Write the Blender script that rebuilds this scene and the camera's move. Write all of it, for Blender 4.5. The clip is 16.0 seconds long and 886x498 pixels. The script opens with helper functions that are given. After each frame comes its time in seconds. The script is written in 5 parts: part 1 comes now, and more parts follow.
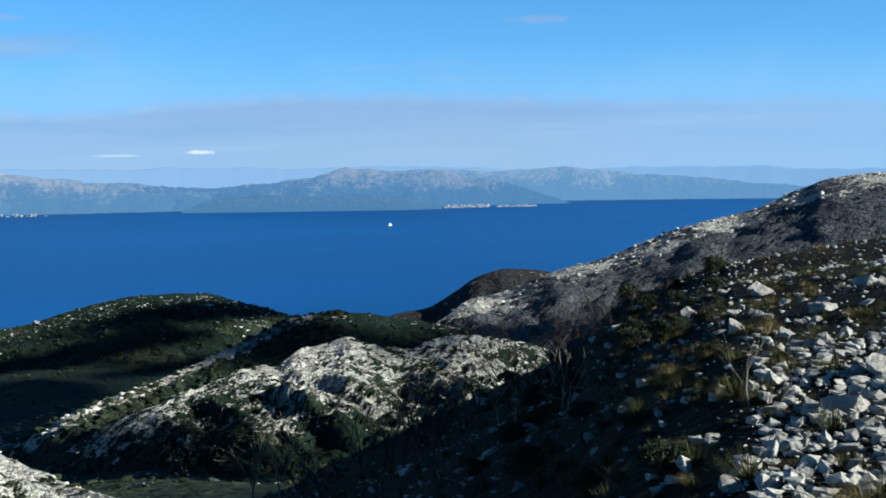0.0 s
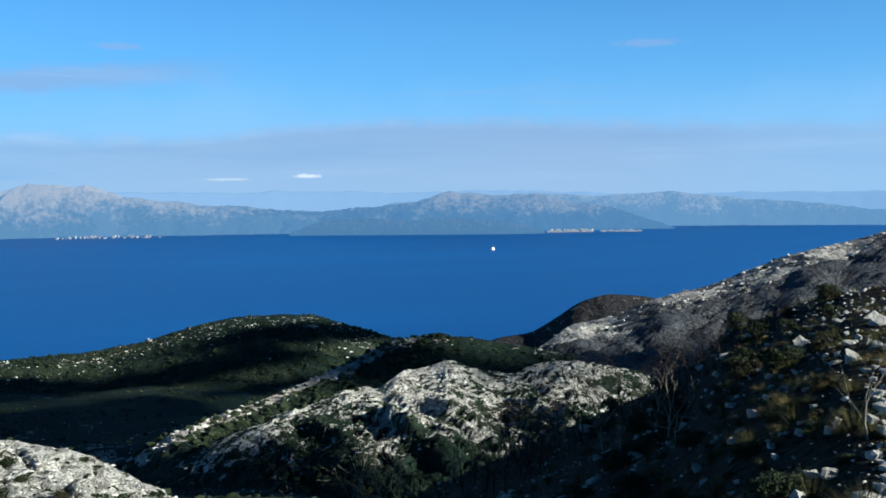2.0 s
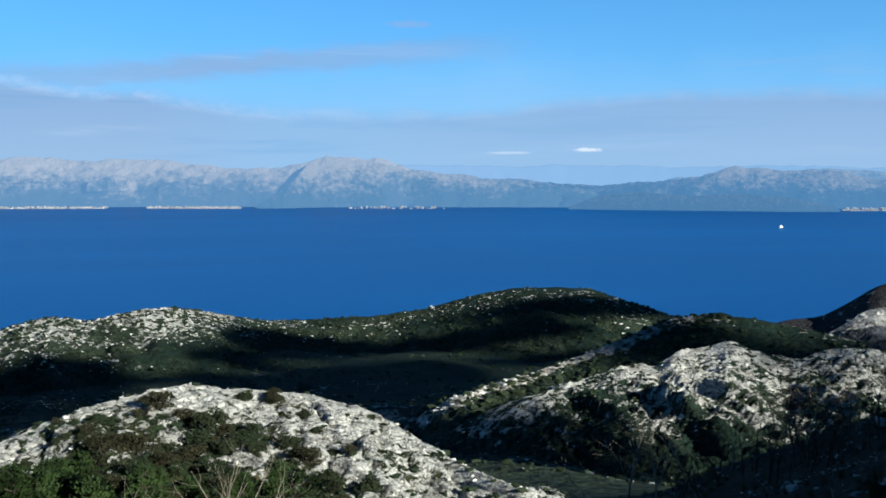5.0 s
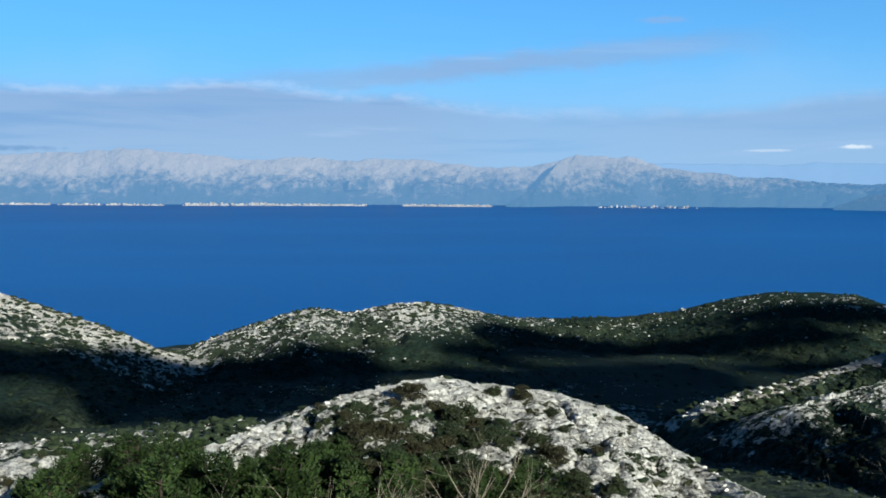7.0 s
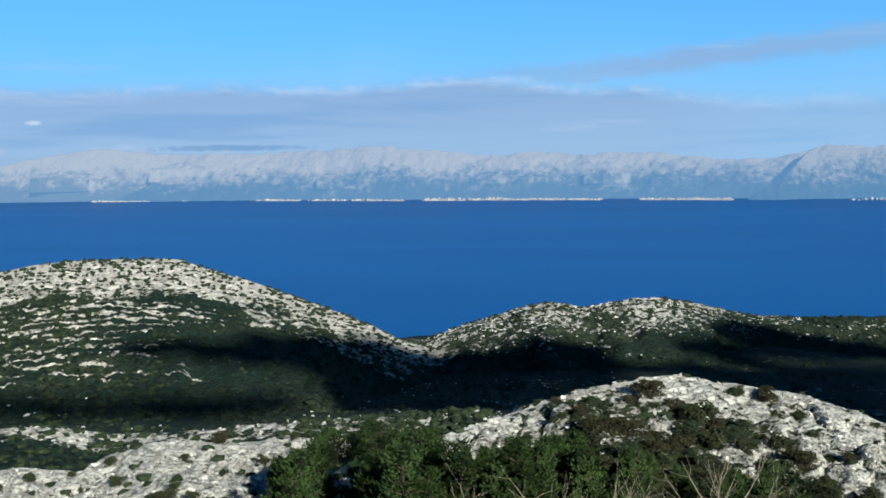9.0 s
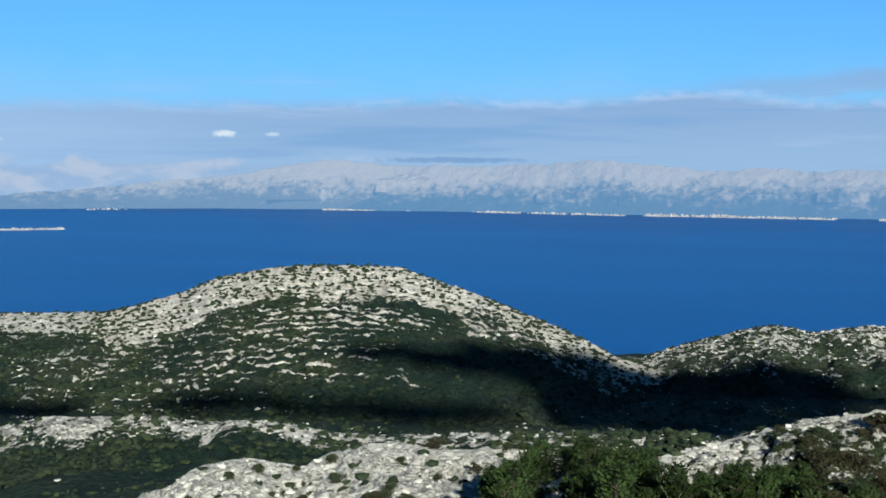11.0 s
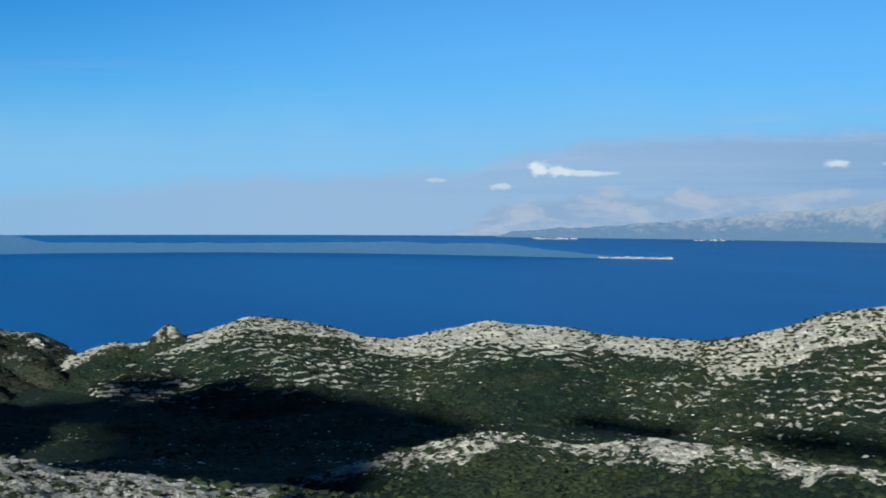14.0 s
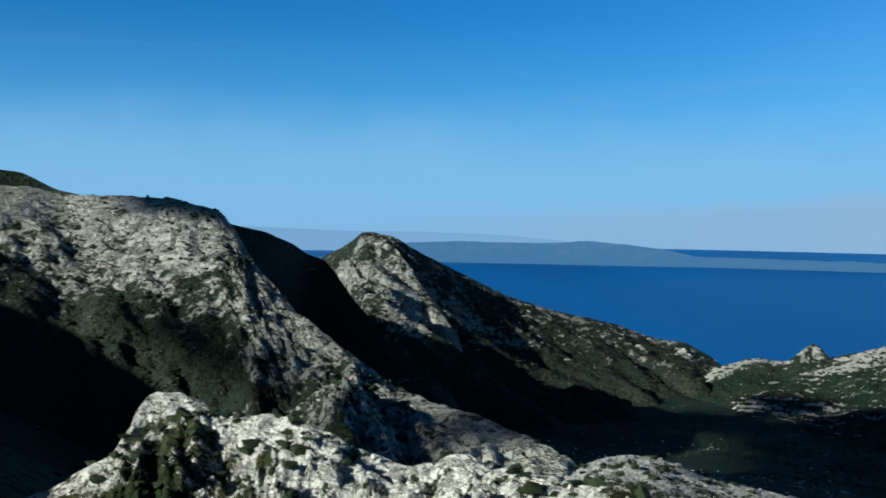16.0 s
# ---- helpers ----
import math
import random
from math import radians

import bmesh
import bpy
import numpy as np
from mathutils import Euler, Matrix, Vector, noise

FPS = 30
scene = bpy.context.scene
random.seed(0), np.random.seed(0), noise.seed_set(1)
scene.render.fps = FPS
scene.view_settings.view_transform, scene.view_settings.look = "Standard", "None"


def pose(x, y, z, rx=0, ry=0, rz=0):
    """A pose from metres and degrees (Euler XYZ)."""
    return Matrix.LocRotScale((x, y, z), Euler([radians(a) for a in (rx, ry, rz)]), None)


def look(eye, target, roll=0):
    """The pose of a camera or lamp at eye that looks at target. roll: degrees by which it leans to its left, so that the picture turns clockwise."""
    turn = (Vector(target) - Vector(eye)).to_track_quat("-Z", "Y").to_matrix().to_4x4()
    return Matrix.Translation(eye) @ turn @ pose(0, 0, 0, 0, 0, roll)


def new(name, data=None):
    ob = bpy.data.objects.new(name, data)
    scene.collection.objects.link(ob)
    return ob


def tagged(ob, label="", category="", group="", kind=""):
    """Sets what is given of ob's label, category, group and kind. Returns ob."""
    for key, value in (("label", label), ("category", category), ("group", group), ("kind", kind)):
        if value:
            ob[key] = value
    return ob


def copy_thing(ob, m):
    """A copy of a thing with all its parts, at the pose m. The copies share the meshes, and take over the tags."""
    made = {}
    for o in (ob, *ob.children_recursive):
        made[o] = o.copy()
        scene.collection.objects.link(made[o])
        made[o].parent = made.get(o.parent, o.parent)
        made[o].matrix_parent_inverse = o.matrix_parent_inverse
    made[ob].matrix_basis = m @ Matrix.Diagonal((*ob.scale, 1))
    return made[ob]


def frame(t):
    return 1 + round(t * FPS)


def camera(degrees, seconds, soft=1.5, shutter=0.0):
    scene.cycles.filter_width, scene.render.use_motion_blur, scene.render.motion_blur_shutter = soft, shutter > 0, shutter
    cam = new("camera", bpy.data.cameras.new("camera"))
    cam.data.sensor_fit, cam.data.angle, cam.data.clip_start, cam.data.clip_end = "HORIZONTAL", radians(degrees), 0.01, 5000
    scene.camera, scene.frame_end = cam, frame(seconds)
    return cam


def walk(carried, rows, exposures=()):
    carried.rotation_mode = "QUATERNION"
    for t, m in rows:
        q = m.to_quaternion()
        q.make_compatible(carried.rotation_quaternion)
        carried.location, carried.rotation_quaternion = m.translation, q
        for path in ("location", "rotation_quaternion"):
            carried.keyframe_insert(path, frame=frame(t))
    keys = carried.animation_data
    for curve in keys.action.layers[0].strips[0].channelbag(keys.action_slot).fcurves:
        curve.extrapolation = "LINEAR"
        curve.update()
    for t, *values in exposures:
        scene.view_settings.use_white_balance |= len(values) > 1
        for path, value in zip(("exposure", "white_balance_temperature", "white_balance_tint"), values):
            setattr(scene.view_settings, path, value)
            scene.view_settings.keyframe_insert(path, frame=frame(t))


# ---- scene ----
cam = camera(46.40, 16.0, soft=1.7, shutter=0.16)

# The eye is 1.6 m above the hillside and 122 m above the sea; the viewer turns on the spot.
EYE = 122.0
TURN = [
    # seconds, bearing (anticlockwise from +y), pitch, roll
    (0, -38.46, -4.24, 0.61),
    (0.5, -36.95, -3.63, 0.58),
    (1, -35.37, -2.89, 0.60),
    (1.5, -34.03, -2.66, 0.52),
    (2, -32.75, -2.86, 0.39),
    (2.5, -31.32, -3.27, 0.22),
    (3, -29.63, -3.64, 0.03),
    (5.5, -14.04, -4.27, -0.06),
    (6, -10.79, -4.27, -0.03),
    (6.5, -6.96, -4.32, -0.07),
    (7, -3.61, -4.35, -0.02),
    (7.5, 0.00, -4.44, 0.12),
    (8, 3.03, -4.51, 0.43),
    (8.5, 5.98, -4.58, 0.69),
    (9, 9.35, -4.58, 0.81),
    (11.5, 24.81, -3.48, -0.41),
    (12, 28.55, -3.19, -0.51),
    (12.5, 33.17, -2.95, -0.53),
    (13, 39.67, -2.62, -0.51),
    (13.5, 46.49, -2.32, -0.55),
    (14, 54.20, -2.16, -0.32),
    (14.5, 63.53, -2.20, 0.05),
    (15, 71.56, -2.63, -0.37),
    (15.5, 80.71, -2.44, -1.14),
    (16, 88.96, -1.65, -0.97),
]


def stance(yaw, pitch, roll):
    a = radians(yaw)
    return pose(-0.3 * math.sin(a), 0.3 * math.cos(a), EYE, 90 + pitch, roll, yaw)


walk(cam, [(t, stance(a, p, r)) for t, a, p, r in TURN],
     exposures=[(0.0, 0.78, 6300, 4), (5.5, 0.73, 6300, 4), (12.0, 0.64, 6450, 4), (14.0, 0.50, 6450, 2), (16.0, 0.42, 6250, 1)])

# ---- world and sun ----
SUN_BEARING, SUN_HEIGHT = -148.0, 22.0
sun_way = Vector((-math.sin(radians(SUN_BEARING)) * math.cos(radians(SUN_HEIGHT)),
                  math.cos(radians(SUN_BEARING)) * math.cos(radians(SUN_HEIGHT)), math.sin(radians(SUN_HEIGHT))))
sun = new("sun", bpy.data.lights.new("sun", "SUN"))
sun.data.energy, sun.data.angle, sun.data.color = 5.0, radians(0.7), (1.0, 0.955, 0.88)
sun.matrix_world = look(sun_way * 900 + Vector((0, 0, EYE)), (0, 0, EYE))


class Nodes:
    """Short hand for node trees."""

    def __init__(self, tree):
        self.t = tree
        tree.nodes.clear()

    def n(self, kind, ins=None, op="", clamp=False, ease="", data=""):
        node = self.t.nodes.new(kind)
        if op:
            node.operation = op
        if clamp:
            node.use_clamp = True
        if ease:
            node.interpolation_type = ease
        if data:
            node.data_type = data
        for k, v in (ins or {}).items():
            if isinstance(v, bpy.types.NodeSocket):
                self.t.links.new(v, node.inputs[k])
            else:
                node.inputs[k].default_value = v
        return node

    def math(self, op, a, b=0.0, c=0.0, clamp=False):
        return self.n("ShaderNodeMath", {0: a, 1: b, 2: c}, op, clamp).outputs[0]

    def noise(self, vec, scale, detail=6.0, rough=0.6, dist=0.0):
        return self.n("ShaderNodeTexNoise", {"Vector": vec, "Scale": scale, "Detail": detail, "Roughness": rough, "Distortion": dist}).outputs["Fac"]

    def step(self, x, lo, hi, a=0.0, b=1.0):
        return self.n("ShaderNodeMapRange", {0: x, 1: lo, 2: hi, 3: a, 4: b}, ease="SMOOTHSTEP").outputs[0]

    def mix(self, f, a, b):
        node = self.n("ShaderNodeMix", data="RGBA")
        for i, v in ((0, f), (6, a), (7, b)):
            if isinstance(v, bpy.types.NodeSocket):
                self.t.links.new(v, node.inputs[i])
            else:
                node.inputs[i].default_value = v if i == 0 else (*v, 1.0)[:4]
        return node.outputs[2]

    def along(self, x, points):
        """A smooth curve through (x, value) points, values 0 to 10 or below zero down to -10."""
        lo, hi = points[0][0], points[-1][0]
        node = self.n("ShaderNodeValToRGB", {0: self.n("ShaderNodeMapRange", {0: x, 1: lo, 2: hi}).outputs[0]})
        ramp = node.color_ramp
        ramp.interpolation = "EASE"
        while len(ramp.elements) < len(points):
            ramp.elements.new(0.5)
        for el, (p, v) in zip(ramp.elements, points):
            el.position = (p - lo) / (hi - lo)
        for el, (p, v) in zip(ramp.elements, points):
            c = (v + 10.0) / 20.0
            el.color = (c, c, c, 1.0)
        return self.math("MULTIPLY_ADD", self.n("ShaderNodeSeparateXYZ", {0: node.outputs[0]}).outputs[0], 20.0, -10.0)

    def stretch(self, vec, x, y, z):
        return self.n("ShaderNodeVectorMath", {0: vec, 1: (x, y, z)}, op="MULTIPLY").outputs[0]


world = bpy.data.worlds.new("sky")
scene.world = world
world.use_nodes = True
N = Nodes(world.node_tree)
sky = N.n("ShaderNodeTexSky")
sky.sky_type, sky.sun_disc = "NISHITA", False
sky.sun_elevation, sky.sun_rotation = radians(SUN_HEIGHT), radians(-SUN_BEARING)
sky.altitude, sky.air_density, sky.dust_density, sky.ozone_density = 400.0, 1.0, 0.4, 3.0
way = N.n("ShaderNodeTexCoord").outputs["Generated"]
xyz = N.n("ShaderNodeSeparateXYZ", {0: way}).outputs
DEG = 57.29578
# Bearing (anticlockwise from +y) and height over the horizon, in degrees.
bear = N.math("MULTIPLY", N.math("ARCTAN2", N.math("MULTIPLY", xyz[0], -1.0), xyz[1]), DEG)
high = N.math("MULTIPLY", N.math("ARCSINE", xyz[2]), DEG)


def dome(x, y, z=0.0):
    """A place on the dome for the noises: bearing and height, each with its own stretch."""
    return N.n("ShaderNodeCombineXYZ", {0: N.math("MULTIPLY", bear, x), 1: N.math("MULTIPLY", high, y), 2: z}).outputs[0]


streaks = N.noise(dome(0.045, 0.62), 1.0, 6.0, 0.55, 0.4)
puffs = N.noise(dome(0.55, 1.3), 1.0, 6.0, 0.62, 0.3)
fluff = N.noise(dome(1.6, 2.6), 1.0, 5.0, 0.6, 0.2)
swirl = N.noise(dome(0.12, 0.15, 3.0), 1.0, 5.0, 0.55)
# Stratus bank: its top by bearing, in degrees over the horizon, and how thick it is.
bank_top = N.along(bear, [(-70, 3.8), (-45, 4.2), (-36, 4.4), (-26, 4.3), (-17, 3.7), (-8, 3.6), (0, 4.5), (8, 5.0), (20, 4.7), (32, 4.3), (45, 4.3),
                          (49, 3.6), (54, 2.3), (66, 2.0), (75, 1.3), (85, 0.6), (100, 0.4)])
bank_top = N.math("ADD", bank_top, N.math("MULTIPLY_ADD", puffs, 0.9, N.math("MULTIPLY_ADD", swirl, 1.6, -1.25)))
thick = N.along(bear, [(-75, 0.30), (-55, 0.55), (-40, 0.80), (-20, 0.72), (-10, 0.62), (0, 0.85), (40, 0.85), (60, 0.80), (80, 0.55), (95, 0.15)])
bank = N.math("MULTIPLY", N.step(N.math("SUBTRACT", bank_top, high), -0.15, 0.9), thick)
# A long streak that climbs away from the bank.
lift = N.math("MULTIPLY_ADD", bear, -0.088, 5.15)
off = N.math("ABSOLUTE", N.math("SUBTRACT", N.math("MULTIPLY_ADD", swirl, -1.2, N.math("ADD", high, 0.6)), lift))
streak = N.math("MULTIPLY", N.step(N.math("MULTIPLY_ADD", puffs, -0.9, N.math("ADD", off, 0.45)), 0.95, 0.15), N.along(bear, [(-24, 0.0), (-15, 0.55), (-5, 0.75), (4, 0.5), (12, 0.0)]))
wisps = N.math("MULTIPLY", N.math("MULTIPLY", N.step(streaks, 0.56, 0.74), N.step(high, 11.0, 5.0)), 0.22)
cover = N.math("MAXIMUM", N.math("MAXIMUM", bank, streak), wisps)


def puff(b, e, wide, tall, edge=0.7):
    """A small cloud on the dome, ragged at its rim."""
    d = N.math("SQRT", N.math("ADD", N.math("POWER", N.math("MULTIPLY_ADD", bear, 1.0 / wide, -b / wide), 2.0),
                              N.math("POWER", N.math("MULTIPLY_ADD", high, 1.0 / tall, -e / tall), 2.0)))
    return N.step(N.math("ADD", d, N.math("MULTIPLY_ADD", fluff, 2.0 * edge, -edge)), 1.0, 0.35)


air = N.mix(1.0, sky.outputs[0], (0.30, 0.78, 1.25))
air.node.blend_type = "MULTIPLY"
deep = N.math("MULTIPLY", N.step(xyz[2], 0.22, 0.60, 1.0, 0.14), N.step(bear, 50.0, 105.0, 1.0, 0.95))
air = N.n("ShaderNodeVectorMath", {0: air, 1: N.n("ShaderNodeCombineXYZ", {0: deep, 1: deep, 2: deep}).outputs[0]}, op="MULTIPLY").outputs[0]
cool = N.mix(1.0, air, N.mix(N.step(bear, 45.0, 90.0), (1.0, 1.0, 1.0), (0.50, 0.90, 1.0)))
cool.node.blend_type = "MULTIPLY"
air = cool
air = N.mix(N.step(high, N.step(bear, 45.0, 80.0, 18.0, 12.0), -1.0, 0.0, 0.85), air, (1.75, 4.7, 9.0))
air = N.mix(N.step(N.math("MULTIPLY_ADD", swirl, 4.0, high), 9.5, 4.0, 0.0, 0.60), air, N.mix(N.step(bear, 40.0, 62.0), (3.0, 5.3, 8.2), (3.1, 5.6, 8.6)))
grey = N.mix(N.step(high, 4.5, 0.2), (2.55, 3.75, 6.1), (3.05, 4.4, 6.6))
stripe = N.math("MULTIPLY", N.along(bear, [(-60, 0.25), (-20, 0.5), (-8, 1.0), (45, 1.0), (60, 0.3)]), N.step(high, 0.3, 1.4))
grey = N.mix(N.math("MULTIPLY", N.step(streaks, 0.50, 0.34), N.math("MULTIPLY", stripe, 0.6)), grey, (1.55, 3.0, 5.8))
grey = N.mix(N.math("MULTIPLY", N.step(streaks, 0.54, 0.70), N.math("MULTIPLY", stripe, 0.75)), grey, (4.7, 5.6, 7.6))
edge = N.step(N.math("ABSOLUTE", N.math("SUBTRACT", N.math("SUBTRACT", bank_top, high), 0.45)), 0.50, 0.05)
edge = N.math("MULTIPLY", edge, N.math("MULTIPLY", N.step(puffs, 0.35, 0.62), N.along(bear, [(-60, 0.15), (-20, 0.3), (-6, 0.75), (14, 0.85), (30, 0.5), (50, 0.3), (90, 0.1)])))
grey = N.mix(edge, grey, (4.6, 5.6, 7.8))
grey = N.mix(N.along(bear, [(30, 0.0), (44, 0.45), (60, 0.45), (80, 0.1)]), grey, (3.7, 5.1, 7.6))
heaven = N.mix(N.math("MULTIPLY", cover, N.step(high, -3.0, -1.5), clamp=True), air, grey)
# Low cream-coloured cumulus piled on the far mountains.
low_top = N.along(bear, [(8, -1.0), (16, 0.8), (26, 1.2), (38, 1.2), (47, 1.0), (51, 0.5), (53, -0.8), (56, -1.6)])
heaps = N.noise(dome(0.28, 0.75, 5.0), 1.0, 7.0, 0.56, 0.6)
pile = N.math("ADD", low_top, N.math("MULTIPLY_ADD", heaps, 2.4, -1.2))
pile = N.math("MULTIPLY", N.step(N.math("SUBTRACT", pile, high), -0.10, 0.50), N.step(bear, 26.0, 38.0, 0.70, 0.92))
cream = N.mix(N.step(N.math("MULTIPLY_ADD", fluff, 0.25, heaps), 0.52, 0.78), (2.8, 4.1, 6.4), (4.3, 5.0, 6.6))
heaven = N.mix(N.math("MULTIPLY", puff(21.0, 1.15, 5.5, 0.22, 0.6), 0.6), heaven, (1.2, 2.6, 5.0))
heaven = N.mix(pile, heaven, cream)
for b0, e0, wide, tall, much in ((48.9, 2.30, 0.75, 0.50, 0.95), (47.9, 2.15, 1.0, 0.34, 0.85), (46.4, 2.05, 2.0, 0.22, 0.7), (51.0, 1.30, 0.8, 0.22, 0.55), (54.6, 1.65, 0.8, 0.16, 0.35),
                                 (33.4, 2.50, 0.75, 0.24, 0.75), (30.8, 2.50, 0.45, 0.16, 0.45), (-25.3, 1.22, 0.9, 0.15, 0.8), (-21.0, 1.05, 1.6, 0.10, 0.35)):
    heaven = N.mix(N.math("MULTIPLY", puff(b0, e0, wide, tall), much), heaven, (7.4, 8.0, 8.8))
for b0, e0, wide, tall in ((-43.9, 8.2, 2.2, 0.30), (-15.5, 8.0, 1.6, 0.25)):
    heaven = N.mix(N.math("MULTIPLY", puff(b0, e0, wide, tall), 0.5), heaven, (2.6, 3.9, 6.6))
N.n("ShaderNodeOutputWorld", {0: N.n("ShaderNodeBackground", {0: heaven, 1: 0.070}).outputs[0]})


# ---- materials ----
def material(name):
    m = bpy.data.materials.new(name)
    m.use_nodes = True
    return m, Nodes(m.node_tree)


def finish(N, color, rough=0.9, bump=None, strength=0.6, distance=0.3, specular=0.2, glow=None):
    ins = {"Base Color": color, "Roughness": rough, "Specular IOR Level": specular}
    if bump is not None:
        ins["Normal"] = N.n("ShaderNodeBump", {"Height": bump, "Strength": strength, "Distance": distance}).outputs[0]
    if glow is not None:
        ins["Emission Color"], ins["Emission Strength"] = glow
    N.n("ShaderNodeOutputMaterial", {0: N.n("ShaderNodeBsdfPrincipled", ins).outputs[0]})


ROCK = (0.63, 0.625, 0.57)
SCRUB, SCRUB_DRY = (0.017, 0.036, 0.025), (0.046, 0.062, 0.036)


def hillside(name, patch=30.0, fine=4.0, rock=ROCK, green=SCRUB, dry=SCRUB_DRY):
    """Karst: limestone showing through low scrub; the mesh's own "bare" value says how much."""
    m, N = material(name)
    at = N.n("ShaderNodeTexCoord").outputs["Object"]
    bare = N.n("ShaderNodeAttribute")
    bare.attribute_name = "bare"
    small = N.noise(at, 1.0 / fine, 5.0, 0.62, 0.2)
    tiny = N.noise(at, 3.3 / fine, 4.0, 0.6, 0.2)
    show = N.math("ADD", bare.outputs["Fac"], N.math("MULTIPLY_ADD", small, 1.15, N.math("MULTIPLY_ADD", tiny, 0.65, -0.90)))
    rocky = N.step(show, 0.43, 0.55)
    stone = N.mix(N.step(tiny, 0.28, 0.50), tuple(0.58 * c for c in rock), rock)
    stone = N.mix(N.step(N.noise(at, 0.6 / fine, 4.0), 0.50, 0.75, 0.0, 0.75), stone, tuple(c * k for c, k in zip(rock, (0.70, 0.66, 0.62))))
    fissure = N.step(N.math("ABSOLUTE", N.math("SUBTRACT", N.noise(N.stretch(at, 1.0, 1.0, 0.7), 0.9 / fine, 4.0, 0.6, 0.4), 0.5)), 0.002, 0.022)
    bedding = N.step(N.math("ABSOLUTE", N.math("SUBTRACT", N.noise(N.stretch(at, 0.22, 0.22, 1.5), 1.3 / fine, 4.0, 0.6, 0.5), 0.5)), 0.002, 0.030)
    fissure = N.math("MULTIPLY", fissure, N.math("MULTIPLY_ADD", bedding, 0.6, 0.4))
    stone = N.mix(fissure, tuple(0.45 * c for c in rock), stone)
    plants = N.mix(N.step(N.noise(at, 1.0 / patch, 5.0, 0.6), 0.43, 0.64), green, dry)
    plants = N.mix(N.step(tiny, 0.40, 0.65), plants, tuple(0.35 * c for c in green))
    finish(N, N.mix(rocky, plants, stone), 0.94, N.math("MULTIPLY_ADD", N.math("MULTIPLY", rocky, fissure), 0.7, N.math("MULTIPLY_ADD", tiny, 0.6, small)), 1.0, fine * 0.5, 0.1)
    return m


def limestone(name, tone=1.0):
    m, N = material(name)
    at = N.n("ShaderNodeTexCoord").outputs["Object"]
    a, b = N.noise(at, 0.9, 8.0, 0.65), N.noise(at, 6.0, 6.0, 0.7)
    c = N.mix(N.step(a, 0.35, 0.7), tuple(tone * v for v in (0.48, 0.47, 0.43)), tuple(tone * v for v in (0.70, 0.69, 0.63)))
    c = N.mix(N.step(b, 0.55, 0.75), c, tuple(tone * v for v in (0.40, 0.36, 0.30)))
    finish(N, c, 0.9, N.math("ADD", a, N.math("MULTIPLY", b, 0.4)), 0.8, 0.15)
    return m


def leafage(name, a, b):
    m, N = material(name)
    pick = N.n("ShaderNodeNewGeometry").outputs["Random Per Island"]
    at = N.n("ShaderNodeTexCoord").outputs["Object"]
    c = N.mix(pick, a, b)
    c = N.mix(N.step(N.noise(at, 2.0, 4.0), 0.4, 0.7), c, tuple(0.55 * v for v in a))
    finish(N, c, 0.8, specular=0.25)
    return m


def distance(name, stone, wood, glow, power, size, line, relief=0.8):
    """Far land; haze of kilometres of air painted in as an even blue glow."""
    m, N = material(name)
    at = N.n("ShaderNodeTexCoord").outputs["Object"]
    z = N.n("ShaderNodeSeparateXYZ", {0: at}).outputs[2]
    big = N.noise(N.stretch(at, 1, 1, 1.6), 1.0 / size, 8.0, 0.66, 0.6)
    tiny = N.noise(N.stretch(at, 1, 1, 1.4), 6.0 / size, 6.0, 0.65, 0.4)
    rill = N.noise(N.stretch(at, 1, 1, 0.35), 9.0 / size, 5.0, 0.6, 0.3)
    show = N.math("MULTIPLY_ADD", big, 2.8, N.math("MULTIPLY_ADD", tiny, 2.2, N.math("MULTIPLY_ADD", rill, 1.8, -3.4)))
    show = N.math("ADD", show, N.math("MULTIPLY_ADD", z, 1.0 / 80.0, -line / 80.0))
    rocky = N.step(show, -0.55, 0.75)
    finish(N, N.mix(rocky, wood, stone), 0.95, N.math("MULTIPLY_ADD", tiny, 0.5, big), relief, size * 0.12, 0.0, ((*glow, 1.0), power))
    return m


M_WHITE = hillside("white_karst", 60.0, 5.0, rock=(0.73, 0.70, 0.63))
M_MIXED = hillside("mixed_karst", 60.0, 5.0, rock=(0.60, 0.60, 0.55))
M_SPIRE = hillside("ridge_karst", 30.0, 2.6)
M_GREEN = hillside("scrub_karst", 60.0, 4.0, rock=(0.50, 0.47, 0.42))
M_KNOLL = hillside("knoll_karst", 6.0, 0.9, rock=(0.60, 0.595, 0.54), green=(0.024, 0.038, 0.016), dry=(0.066, 0.066, 0.030))
# Rib below the viewpoint: cloud shade is put into the greyed rock colour.
M_RIB = hillside("shaded_rib_karst", 6.0, 0.9, rock=(0.46, 0.47, 0.45), green=(0.024, 0.040, 0.018))
# Near slope: its shade is put into the colours, rock and scrub darkened.
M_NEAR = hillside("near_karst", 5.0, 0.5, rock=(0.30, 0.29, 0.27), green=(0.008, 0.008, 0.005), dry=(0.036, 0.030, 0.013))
M_BROWN = hillside("burnt_karst", 60.0, 5.0, green=(0.052, 0.052, 0.056), dry=(0.078, 0.072, 0.068))
# Scorched brush of the long ridge, with thin haze painted in as blue-grey.
M_SLATE = hillside("scorched_hazy_karst", 60.0, 5.0, rock=(0.56, 0.55, 0.51), green=(0.098, 0.112, 0.130), dry=(0.112, 0.120, 0.130))
M_DARK = hillside("mountain_karst", 80.0, 6.0, rock=(0.39, 0.39, 0.35), green=(0.022, 0.034, 0.024), dry=(0.042, 0.050, 0.034))
M_STONE = limestone("limestone")
M_GREY = limestone("grey_limestone", 0.46)
